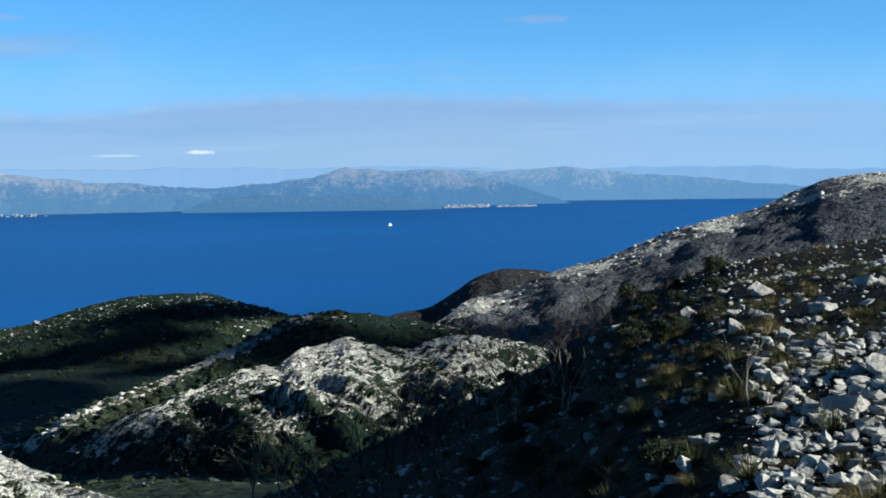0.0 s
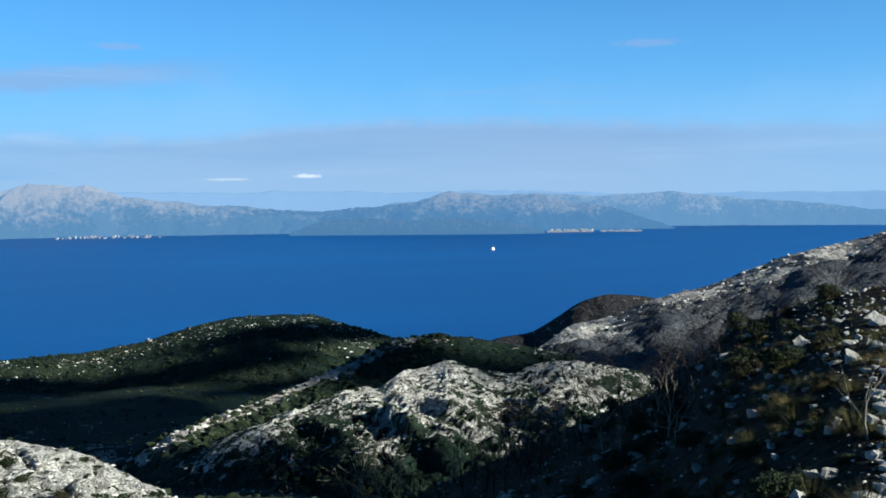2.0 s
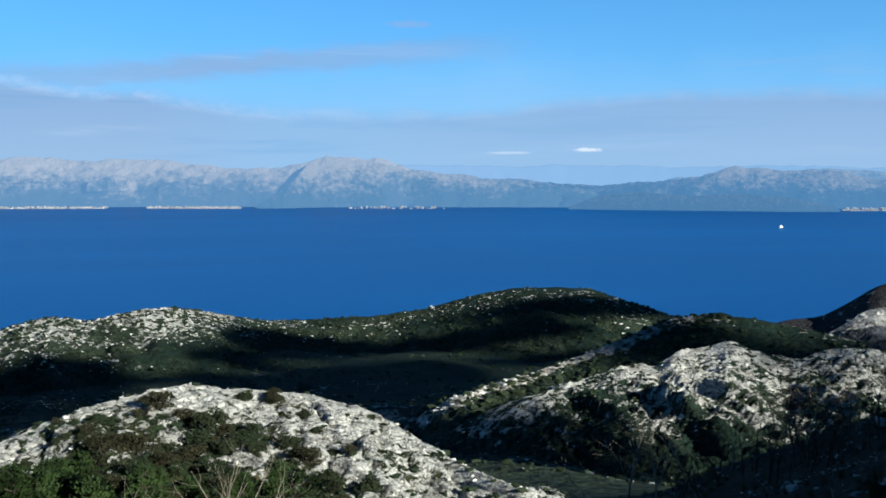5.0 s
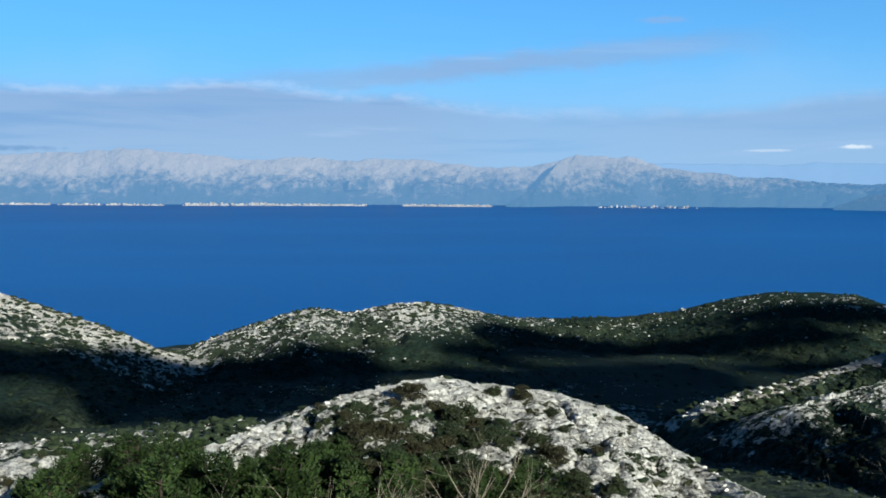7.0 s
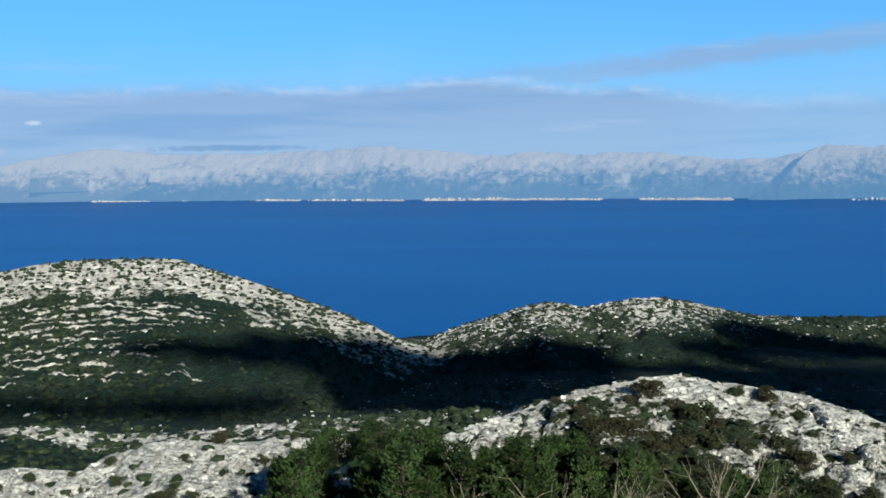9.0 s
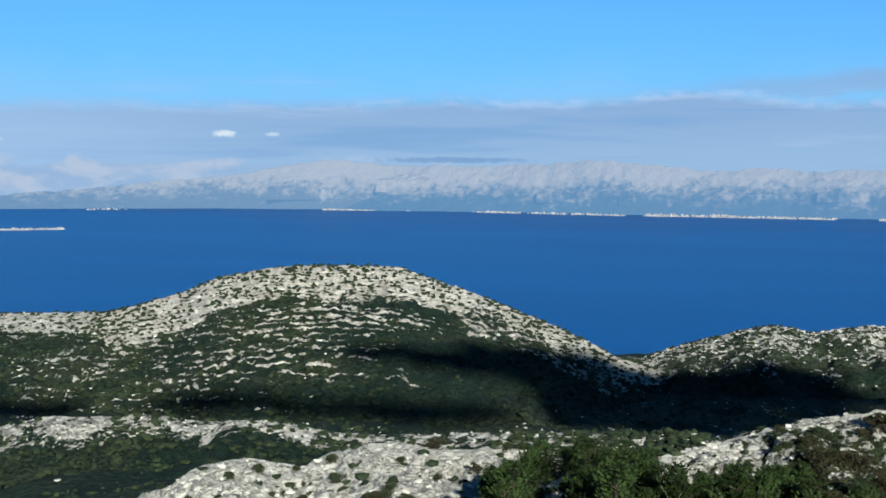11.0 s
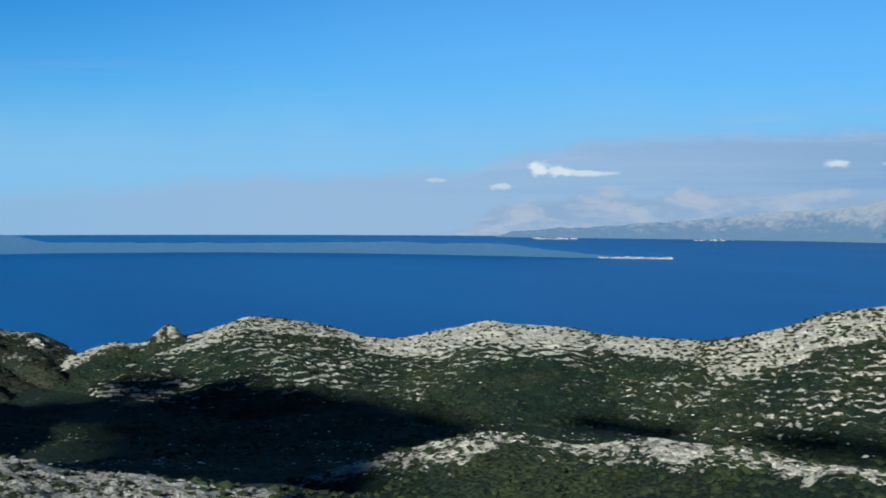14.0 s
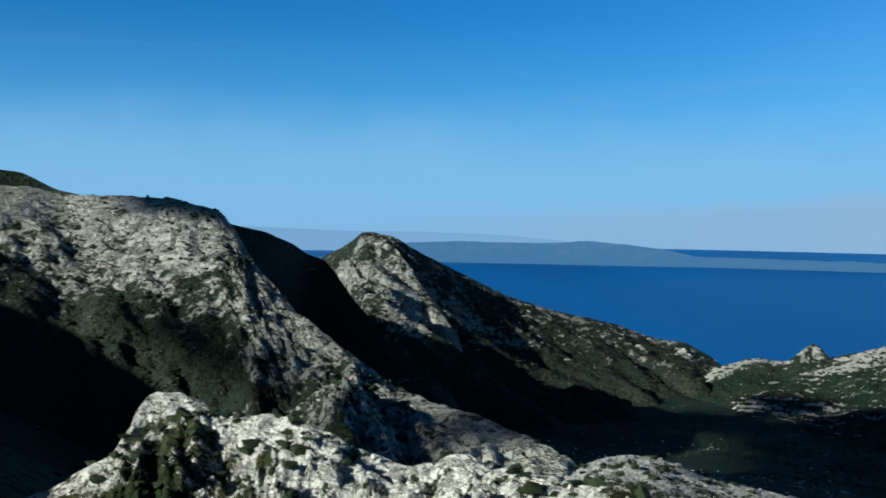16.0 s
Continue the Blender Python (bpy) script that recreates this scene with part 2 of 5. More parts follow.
M_LEAF = leafage("maquis_leaves", (0.014, 0.026, 0.011), (0.031, 0.044, 0.018))
# Far land with the blue haze painted in as emission.
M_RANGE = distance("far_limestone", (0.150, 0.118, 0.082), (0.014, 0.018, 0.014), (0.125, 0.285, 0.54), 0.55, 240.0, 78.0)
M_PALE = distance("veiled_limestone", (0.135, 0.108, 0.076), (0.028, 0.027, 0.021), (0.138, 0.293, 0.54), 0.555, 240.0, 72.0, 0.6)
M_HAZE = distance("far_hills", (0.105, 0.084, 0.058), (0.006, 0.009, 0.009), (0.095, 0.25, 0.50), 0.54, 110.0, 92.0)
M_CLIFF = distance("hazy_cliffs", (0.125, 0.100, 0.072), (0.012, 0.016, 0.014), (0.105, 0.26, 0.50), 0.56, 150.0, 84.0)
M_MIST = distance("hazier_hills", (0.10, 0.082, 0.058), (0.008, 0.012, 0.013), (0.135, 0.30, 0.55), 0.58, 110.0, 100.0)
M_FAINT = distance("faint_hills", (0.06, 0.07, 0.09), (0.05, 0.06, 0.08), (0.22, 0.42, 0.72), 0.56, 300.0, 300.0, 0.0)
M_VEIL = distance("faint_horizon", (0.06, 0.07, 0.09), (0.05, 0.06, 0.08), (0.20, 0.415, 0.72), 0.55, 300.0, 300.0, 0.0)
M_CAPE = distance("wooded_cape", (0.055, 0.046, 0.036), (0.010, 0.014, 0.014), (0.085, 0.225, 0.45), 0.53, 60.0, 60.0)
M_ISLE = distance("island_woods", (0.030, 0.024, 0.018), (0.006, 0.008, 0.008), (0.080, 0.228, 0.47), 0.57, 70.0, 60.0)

m, N = material("sea_water")
at = N.n("ShaderNodeTexCoord").outputs["Object"]
swell = N.noise(N.stretch(at, 1.0, 0.6, 1.0), 0.16, 8.0, 0.7)
calm = N.noise(N.stretch(at, 0.3, 1.0, 1.0), 0.003, 4.0, 0.5)
finish(N, N.mix(N.step(calm, 0.35, 0.7), (0.0004, 0.072, 0.276), (0.0006, 0.088, 0.318)), 0.35, swell, 0.40, 0.8, 0.032)
M_SEA = m


# ---- the lie of the land ----
def fractal(x, y, scale, octaves=4, gain=0.5, seed=0):
    """Smooth value noise on arrays."""
    out, amp, total = np.zeros_like(x), 1.0, 0.0
    for k in range(octaves):
        u, v = x / scale + 37.7 * k + 11.3 * seed, y / scale - 19.1 * k + 5.7 * seed
        i, j = np.floor(u), np.floor(v)
        fu, fv = u - i, v - j
        fu, fv = fu * fu * (3 - 2 * fu), fv * fv * (3 - 2 * fv)

        def h(a, b):
            s = np.sin(a * 127.1 + b * 311.7 + seed * 17.0) * 43758.5453
            return s - np.floor(s)
        val = (h(i, j) * (1 - fu) + h(i + 1, j) * fu) * (1 - fv) + (h(i, j + 1) * (1 - fu) + h(i + 1, j + 1) * fu) * fv
        out, total, amp, scale = out + amp * (val - 0.5), total + amp, amp * gain, scale * 0.5
    return out / total


# Fall of the near hillside by bearing, metres per metre.
FALL = [(-180, 0.05), (-120, 0.14), (-75, 0.02), (-62, -0.010), (-54, -0.036), (-48, -0.082), (-45, -0.135), (-38, -0.19), (-30, -0.26),
        (-20, -0.31), (0, -0.33), (20, -0.34), (60, -0.38), (95, -0.40), (110, -0.36), (150, -0.16), (180, 0.05)]
# Height of the open ground by distance: in front of the viewer, and on the mountain behind.
FRONT = [(35, 0), (100, 92), (200, 66), (300, 48), (450, 24), (560, 14), (640, 7), (720, 1), (790, -10), (1200, -20), (5200, -20)]
BEHIND = [(35, 0), (100, 126), (200, 138), (300, 152), (450, 172), (700, 200), (900, 200), (1000, 190), (1200, 150), (1900, -20), (5200, -20)]


def ground(az, r):
    az = (np.asarray(az, float) + 180) % 360 - 180
    r = np.asarray(r, float)
    fall = np.interp(az, *zip(*FALL))
    near = 120.4 + r * fall
    back = np.clip(np.interp(np.abs(az - 20), [85, 120], [0, 1]), 0, 1)
    front_z = np.interp(r, [p[0] for p in FRONT], [p[1] for p in FRONT])
    back_z = np.interp(r, [p[0] for p in BEHIND], [p[1] for p in BEHIND])
    edge = 120.4 + 35 * fall
    t = np.clip((r - 35) / 65, 0, 1)
    far = np.where(r < 100, edge * (1 - t) + t * (92 * (1 - back) + 126 * back), front_z * (1 - back) + back_z * back)
    x, y = -r * np.sin(np.radians(az)), r * np.cos(np.radians(az))
    rough = fractal(x, y, 9.0, 4, 0.5, 1) * np.clip(r - 2, 0, 12) * 0.10 + fractal(x, y, 60.0, 5, 0.5, 2) * np.clip((r - 35) / 8, 0, 14)
    return np.where(r < 35, near, far) + rough * np.where(r > 900, 0.3, 1.0)


def ease(x, lo, hi):
    t = np.clip((x - lo) / (hi - lo), 0, 1)
    return t * t * (3 - 2 * t)


def sheet(name, xs, ys, zs, mat, smooth=True, bare=None):
    """A mesh over a grid of rows and columns."""
    nr, nc = zs.shape
    co = np.stack([xs, ys, zs], -1).reshape(-1, 3)
    i = np.arange(nr * nc).reshape(nr, nc)
    f = np.stack([i[:-1, :-1], i[:-1, 1:], i[1:, 1:], i[1:, :-1]], -1).reshape(-1, 4)
    me = bpy.data.meshes.new(name)
    me.vertices.add(len(co))
    me.vertices.foreach_set("co", co.ravel())
    me.loops.add(f.size)
    me.loops.foreach_set("vertex_index", f.ravel())
    me.polygons.add(len(f))
    me.polygons.foreach_set("loop_start", np.arange(0, f.size, 4))
    me.polygons.foreach_set("use_smooth", np.full(len(f), smooth))
    me.update(calc_edges=True)
    me.materials.append(mat)
    if bare is not None:
        me.attributes.new("bare", "FLOAT", "POINT").data.foreach_set("value", np.ascontiguousarray(bare, dtype=np.float32).ravel())
    return new(name, me)


def polar(az, r):
    return -r * np.sin(np.radians(az)), r * np.cos(np.radians(az))


# Ground: one sheet from the feet to the sea bed.
fine = np.arange(-66, 116, 0.45)
coarse = np.concatenate([np.arange(116, 294, 3.0)])
AZ = np.concatenate([fine, coarse, [294.0]])
RR = np.concatenate([[0.001, 0.6, 1.2], np.geomspace(2, 60, 90), np.geomspace(62, 1250, 190), np.geomspace(1400, 4980, 14)])
A2, R2 = np.meshgrid(AZ, RR)
X2, Y2 = polar(A2, R2)
Z2 = ground(A2, R2)
B2 = 0.18 + 0.55 * fractal(X2, Y2, 45.0, 4, 0.6, 4) + 0.5 * fractal(X2, Y2, 9.0, 3, 0.6, 5)
B2 += 0.15 * ease(A2, -27, -22) * (1 - ease(A2, -10, -5)) * ease(R2, 100, 140) * (1 - ease(R2, 300, 380))
GROUND = (X2, Y2, Z2, B2, A2, R2)
ob = sheet("ground", X2, Y2, Z2, M_GREEN, bare=B2)
# Within 42 m the ground takes the colours with the shade painted in.
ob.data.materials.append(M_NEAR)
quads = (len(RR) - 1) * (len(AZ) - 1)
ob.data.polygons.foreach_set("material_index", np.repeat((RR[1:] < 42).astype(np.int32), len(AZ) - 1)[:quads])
tagged(ob, "scrub-covered limestone ground falling towards the sea", "ground", kind="structure")

# Sea.
A2, R2 = np.meshgrid(np.linspace(-180, 180, 181), np.geomspace(420, 4970, 40))
X2, Y2 = polar(A2, R2)
tagged(sheet("water", X2, Y2, np.zeros_like(X2), M_SEA), "calm deep blue sea channel", "sea", kind="structure")

HILLS, HILL_OB = {}, {}


def blocks(x, y, size, seed=0):
    """Broken rock: for each place the height of its block, 0 to 1, and how near its crack is, 0 to 1."""
    u, v = x / size, y / size
    i, j = np.floor(u), np.floor(v)
    best, second, high = np.full(x.shape, 9.0), np.full(x.shape, 9.0), np.zeros(x.shape)
    for a in (-1, 0, 1):
        for b in (-1, 0, 1):
            h = np.sin((i + a) * 127.1 + (j + b) * 311.7 + seed * 3.1) * 43758.5453
            h1 = h - np.floor(h)
            h2 = h1 * 57.31 - np.floor(h1 * 57.31)
            h3 = h1 * 191.7 - np.floor(h1 * 191.7)
            d = np.hypot(i + a + h1 - u, j + b + h2 - v)
            near = d < best
            second = np.where(near, best, np.minimum(second, d))
            high = np.where(near, h3, high)
            best = np.where(near, d, best)
    return high, 1 - np.clip((second - best) * 4, 0, 1)


def ridge(key, name, crest, front, back, mat, label, step=2.0, rows=70, rough=1.0, ledge=0.0, power=1.25, seed=3,
          ends=(3, 3), bare=(0.6, 0.2), turn=(0.25, 0.55), bands=(0.0, 7.0, 0.08), gully=0.0, broad=26.0, pale=(0, 0, 0.0), block=0.0, tough=0.3, crag=0.10, jag=0.0, grain=0.75, skew=0.0, crown=None):
    """A hill swept along its crest line: (bearing, distance, height) along the crest; front and back: how far its feet
    lie before and behind it; ends: degrees in which it runs out at either end; bare: rock share at crest and foot."""
    crest = sorted(crest)
    ca, cr, cz = (np.array(v, float) for v in zip(*crest))
    n = max(24, int(np.radians(ca[-1] - ca[0] + sum(ends)) * cr.mean() / step))
    az = np.linspace(ca[0] - ends[0], ca[-1] + ends[1], n)
    rc, zc = np.interp(az, ca, cr), np.interp(az, ca, cz)
    k = max(1, n // (len(ca) * 6))
    pad = np.ones(2 * k + 1) / (2 * k + 1)
    rc, zc = (np.convolve(np.pad(v, k, mode="edge"), pad, "valid") for v in (rc, zc))
    out = np.maximum((ca[0] - az) / max(ends[0], 1e-3), (az - ca[-1]) / max(ends[1], 1e-3))
    out = np.clip(out, 0, 1) ** 1.4
    zc = zc * (1 - out) + (ground(az, rc) - 0.03 * rc) * out
    v = np.concatenate([-np.linspace(1, 0, rows // 3)[:-1] ** 1.5, np.linspace(0, 1, rows) ** 1.3])
    V, A = np.meshgrid(v, az, indexing="ij")
    Rc, Zc = np.broadcast_to(rc, V.shape), np.broadcast_to(zc, V.shape)
    Rr = Rc - np.where(V > 0, V * front, V * back)
    foot = np.minimum(np.where(V > 0, ground(A, Rc - front), ground(A, Rc + back)) - 0.015 * Rc, Zc)
    s = np.abs(V) ** power
    X, Y = polar(A, Rr)
    Z = Zc * (1 - s) + foot * s
    Zs = Z
    amp = rough * np.clip(np.abs(V) * 5, crag, 1)
    k = step / 2
    Z = Z + amp * (fractal(X, Y, 60 * k, 5, 0.55, seed) * 7 * k + fractal(X, Y, 9 * k, 4, 0.6, seed + 1) * 2.6 * k)
    if jag:
        Z = Z + jag * fractal(X, Y, 14 * k, 4, 0.65, seed + 9)
    if gully:
        g = np.abs(fractal(np.radians(A) * Rc - skew * Rr, grain * Rr, broad * k, 5, 0.55, seed + 4)) * 2
        Z = Z - gully * np.clip(np.abs(V) * 4, 0.0, 1) * (0.5 - g)
    if block:
        cell, crack = blocks(X + 0.6 * block * fractal(X, Y, 3 * block, 2, 0.5, seed), 0.55 * Y + 0.5 * Z, block, seed)
        cell2, crack2 = blocks(X, 0.7 * Y + 0.5 * Z, block * 0.42, seed + 1)
        Z = Z + np.clip(np.abs(V) * 9, 0.35, 1) * tough * block * (cell - 0.5 - 0.5 * crack + 0.35 * (cell2 - 0.5) - 0.2 * crack2)
    if ledge:
        q = (0.35 * Zs - 42.0 * V + 4.0 * k * fractal(X, Y, 60 * k, 2, 0.4, seed)) / ledge + fractal(X, Y, 40 * step, 3, 0.5, seed + 2) * 1.0 + fractal(X, Y, 12 * k, 3, 0.5, seed + 3) * 0.7
        Z = Z + (np.floor(q) + np.clip((q - np.floor(q)) * 3.0 - 1.0, 0, 1) - q) * ledge * 0.75 * np.clip(np.abs(V) * 8, 0.2, 1)
        riser = np.clip(1.5 - 5 * np.abs(q - np.floor(q) - 0.5), 0, 1)
    B = bare[0] + (bare[1] - bare[0]) * ease(V + 0.5 * fractal(X, Y, 70 * k, 3, 0.5, seed + 7), *turn)
    B = B + 0.55 * fractal(X, Y, 34 * k, 4, 0.6, seed + 5) + 0.35 * fractal(X, Y, 8 * k, 3, 0.6, seed + 6)
    B = B - 0.5 * np.broadcast_to(out, V.shape)
    B = B - 0.30 * ease(V, 0.55, 0.88)
    lip = 1 - ease(V, *crown) if crown else ease(V, 0.06, 0.22)
    B = B + pale[2] * lip * ease(A, pale[0] - 3, pale[0] + 3) * (1 - ease(A, pale[1] - 3, pale[1] + 3))
    if block:
        B = B - 0.24 * crack * (cell2 > 0.6) - 0.06 * crack2
    if ledge:
        B = B + bands[0] * (riser * 1.5 - 0.6) * (0.1 + 0.9 * ease(V, bands[2], bands[2] + 0.12)) * np.clip(0.65 + 2.6 * fractal(X, Y, 70 * k, 4, 0.55, seed + 11), 0, 1)
    elif bands[0]:
        B = B + bands[0] * np.tanh(2.2 * np.sin(2 * np.pi * (Z + 5 * fractal(X, Y, 80 * k, 3, 0.5, seed + 8)) / bands[1]))
    ob = sheet(name, X, Y, Z, mat, bare=B)
    tagged(ob, label, name.replace("_", " "))
    HILLS[key], HILL_OB[key] = (X, Y, Z, B, A, Rr), ob
    return ob


# Crest lines: bearing, distance, height above the sea.
COAST_HILL = [(-30.8, 770, 12.6), (-29, 780, 20.6), (-27.5, 790, 25), (-25.7, 800, 32.2), (-23.9, 800, 33.3), (-21.1, 800, 31.8),
    (-18.9, 800, 25.4), (-16.5, 800, 15.8), (-14.1, 800, 10.5), (-10.4, 790, 9.4), (-7.3, 760, 13.6), (-5.1, 720, 24.7),
    (-2.4, 690, 34.5), (-0.3, 680, 33.2), (1.5, 670, 29.9), (3.9, 660, 34.6), (5.9, 660, 27.8), (8.3, 650, 21.2),
    (11.4, 640, 10.8)]
WHITE_HILL = [(11.8, 585, 22.6), (13.2, 590, 29.9), (15.2, 600, 38), (17.3, 610, 45.2), (19.3, 620, 53), (21.8, 630, 61.2),
    (23.9, 640, 68.9), (26.4, 650, 68.6), (29.5, 660, 68.2), (31.1, 660, 66.9), (33.9, 670, 60.2), (35.8, 680, 49.8),
    (38.3, 690, 41.1), (40.1, 700, 35.4)]
TERRACE_HILL = [(40.2, 700, 37.4), (42.1, 720, 35), (44.9, 740, 33.7), (47.7, 750, 38.3), (50.7, 760, 38.9), (51.6, 770, 40.5),
    (54.9, 780, 29.2), (56.8, 790, 23.3), (58.6, 790, 25.2), (60.5, 800, 32.5), (63, 800, 38.2), (64.9, 800, 40.4),
    (66.5, 800, 32.6), (67.7, 800, 27), (69.6, 810, 24.4), (70.5, 820, 18.4), (72.1, 820, 20.2), (73.9, 820, 11.9)]
BROWN_HILL = [(-46.4, 620, 55.6), (-43.9, 640, 61.1), (-41.7, 640, 62.3), (-40.2, 640, 57.1), (-38.9, 640, 46.6), (-37.6, 640, 37.9),
    (-35.7, 640, 34.7), (-34.5, 640, 27.8)]
RIGHT_RIDGE = [(-78, 480, 126), (-70, 470, 123), (-61.6, 460, 120.1), (-60.1, 460, 119.6), (-58.7, 460, 117.3), (-57, 460, 112.2),
    (-55.6, 450, 106.6), (-54.2, 450, 103.1), (-52.4, 440, 100.4), (-50.7, 440, 96.4), (-48.2, 430, 88.9), (-47, 420, 86.2),
    (-44.5, 410, 82.5), (-42, 400, 75.8), (-39.8, 380, 75.1), (-37.9, 340, 71.6), (-37, 330, 70.4)]
DARK_RIDGE = [(-39.5, 320, 73.4), (-37.3, 320, 75.7), (-34.8, 320, 78.1), (-32.3, 320, 79.4), (-30.4, 320, 78.5), (-28.9, 310, 76.8),
    (-27, 300, 73.3), (-24.5, 280, 71.3), (-22.6, 260, 71.5), (-20.4, 245, 71.9), (-18.5, 230, 72.1)]
SPIRE_RIDGE = [(-43.7, 225, 84.1), (-41.9, 225, 85.6), (-39.5, 225, 86.6), (-38, 225, 85.8), (-36.4, 220, 84.1), (-34.2, 220, 85.7),
    (-33.1, 220, 87.5), (-31.7, 220, 86), (-30.1, 215, 85.3), (-29.2, 210, 83.2), (-28.2, 210, 83.8), (-27, 205, 83.6),
    (-25.1, 200, 81.8), (-22.6, 190, 80.8)]
PEAK = [(73.3, 850, 3.9), (74.2, 850, 15.8), (75.7, 850, 27), (77.2, 850, 28.4), (79.7, 845, 41.3), (82.1, 835, 48),
    (85.3, 820, 61.7), (87.5, 810, 77.3), (90.3, 795, 97.1), (91.6, 785, 107.8), (93.3, 780, 112.7), (94.1, 815, 102.3),
    (95.9, 870, 85.4), (97.7, 900, 77.5)]
BIG_MOUNTAIN = [(82, 190, 79.7), (86.4, 220, 79.7), (89.5, 240, 78.9), (91.8, 260, 80.2), (94.6, 290, 86.5), (97.1, 320, 93.2),
    (99, 350, 103.7), (99.9, 370, 112.5), (100.8, 390, 122.4), (101.7, 395, 125.4), (103.2, 400, 128), (104.7, 410, 128.4),
    (107.2, 420, 129.2), (109.2, 430, 129), (110.5, 430, 132.1), (112.2, 430, 132.8), (118, 440, 136), (126, 450, 140)]
BACK_MOUNTAIN = [(88.5, 350, 63.5), (91.9, 410, 72.5), (93.9, 470, 85.5), (95.4, 520, 100.9), (96.4, 520, 103.5), (97.1, 500, 109),
    (98.7, 455, 115.4), (100.8, 425, 119), (106.7, 520, 127), (109.5, 590, 134.6), (111.1, 600, 143.5), (112.2, 600, 144.6),
    (120, 600, 150)]
STRIP = [(26.9, 165, 81.1), (30.6, 172, 81), (35.1, 178, 81.4), (37.6, 180, 82.5), (40.7, 185, 81.5), (42.6, 190, 81.3),
    (46.5, 195, 77.8), (49.5, 200, 78.8), (51.8, 200, 79.1), (55, 202, 76), (58.5, 204, 72.5), (61.5, 205, 69)]
STRIP2 = [(7.4, 150, 86.2), (11.6, 150, 85.5), (15.4, 150, 85.4), (18.5, 152, 84.9), (22.2, 155, 83.5), (27.5, 158, 83.1),
    (30.4, 162, 84.2), (33.1, 165, 84.2)]
LEDGE = [(15.7, 84, 100.1), (18.5, 85, 99.8), (21.6, 86, 99.6), (25.2, 88, 99.6), (27.5, 90, 98.2), (29.3, 90, 97.1), (32.5, 90, 98),
    (35.1, 90, 97.4), (36.6, 90, 95.8)]
KNOLL = [(-21.7, 54, 105.4), (-20.3, 56, 105.3), (-18.2, 60, 105), (-16, 64, 105.3), (-14.2, 66, 106.1), (-12.3, 68, 106.6),
    (-9.8, 70, 107.1), (-7.3, 70, 107.3), (-4.8, 70, 107.7), (-2.9, 70, 107.9), (-1, 68, 108), (1.6, 66, 107.7), (4.1, 64, 107.3),
    (6.3, 62, 106.9), (8.4, 59, 106.9), (10.9, 57, 106.6), (14.4, 54, 106.6)]
RIB2 = [(64.5, 95, 96.5), (67.5, 95, 97.3), (70.5, 95, 98.5), (74.3, 95, 99.2), (75.9, 95, 100.4), (78.4, 95, 101.1),
    (80.3, 95, 100.3)]
RIB = [(77.3, 45, 110.2), (78.9, 46, 110.5), (81.9, 49, 109.7), (85.1, 51, 109.7), (87.3, 53, 109.9), (90.7, 56, 108.7),
    (93.9, 58, 109.5), (96.4, 60, 110.4), (98, 62, 110.2), (100.7, 65, 109.8), (103.1, 67, 111), (104.6, 68, 110.8),
    (106.6, 62, 108.3), (110, 64, 106)]
ISLAND = [(44.9, 2700, 5), (47.8, 2740, 15), (50.7, 2800, 30.2), (56.8, 2900, 31.7), (66.2, 3000, 25.2), (75.4, 3000, 27.6), (76.1, 3000, 42.7),
    (80.7, 3000, 66.6), (83.4, 3000, 58.9), (88.4, 3000, 59.1), (90.3, 3000, 52.5)]
EAST_RANGE = [(-25.5, 3718, 72), (-22.2, 3725, 89), (-18.3, 3732, 111.1), (-15.5, 3738, 131.2), (-13, 3741, 140)]
RANGE = [(-13.9, 3741, 165.6), (-11.4, 3745, 165.5), (-10, 3748, 161.3),
    (-9.6, 3749, 140.9), (-7.1, 3775, 130.7), (-5.2, 3801, 140.7), (-2.2, 3841, 161), (1, 3883, 160.7), (4.2, 3926, 174.4),
    (7, 3963, 161.2), (10.7, 4013, 187.1), (13.2, 4076, 205.9), (16, 4184, 194.9), (18.7, 4288, 183)]
WEST_RANGE = [(15.2, 4190, 176), (18.7, 4310, 184), (24.4, 4507, 184.2),
    (27.7, 4589, 217.7), (29.6, 4631, 196), (32.7, 4699, 150), (35.8, 4750, 122), (38.9, 4750, 98), (41.4, 4750, 76),
    (45, 4750, 52), (48, 4750, 36), (50.5, 4750, 22)]
HAZY_HILLS = [(-43.6, 3960, 40), (-42.7, 3939, 75), (-41, 3900, 92), (-39.6, 3883, 104), (-38, 3854, 133.5), (-35.8, 3814, 124.6),
    (-34.6, 3793, 135.7), (-33.1, 3766, 142.8), (-30.9, 3726, 101.8), (-29, 3712, 89.3), (-26, 3718, 71.9), (-22.2, 3725, 89)]
MISTY_HILLS = [(-62, 4700, 30), (-56, 4600, 62), (-52, 4560, 92), (-48, 4500, 118), (-45.5, 4450, 142), (-42.7, 4420, 132), (-40, 4400, 126),
    (-37.5, 4400, 140), (-34.5, 4400, 120), (-30, 4400, 100)]
FAINT_HILLS = [(-62, 4880, 120), (-52, 4880, 138), (-47, 4880, 132), (-40, 4880, 140), (-36, 4880, 152), (-31, 4880, 144), (-26, 4880, 156),
    (-20, 4880, 150), (-12, 4880, 145), (0, 4880, 110)]
FAINT_ISLANDS = [(80, 3900, 30), (83, 3900, 52), (86, 3900, 66), (90, 3900, 74), (94, 3900, 72), (100, 3900, 84), (112, 3900, 84)]
TOOTH = [(68.3, 790, 27), (68.8, 790, 35.5), (69.15, 790, 37), (70, 790, 27)]
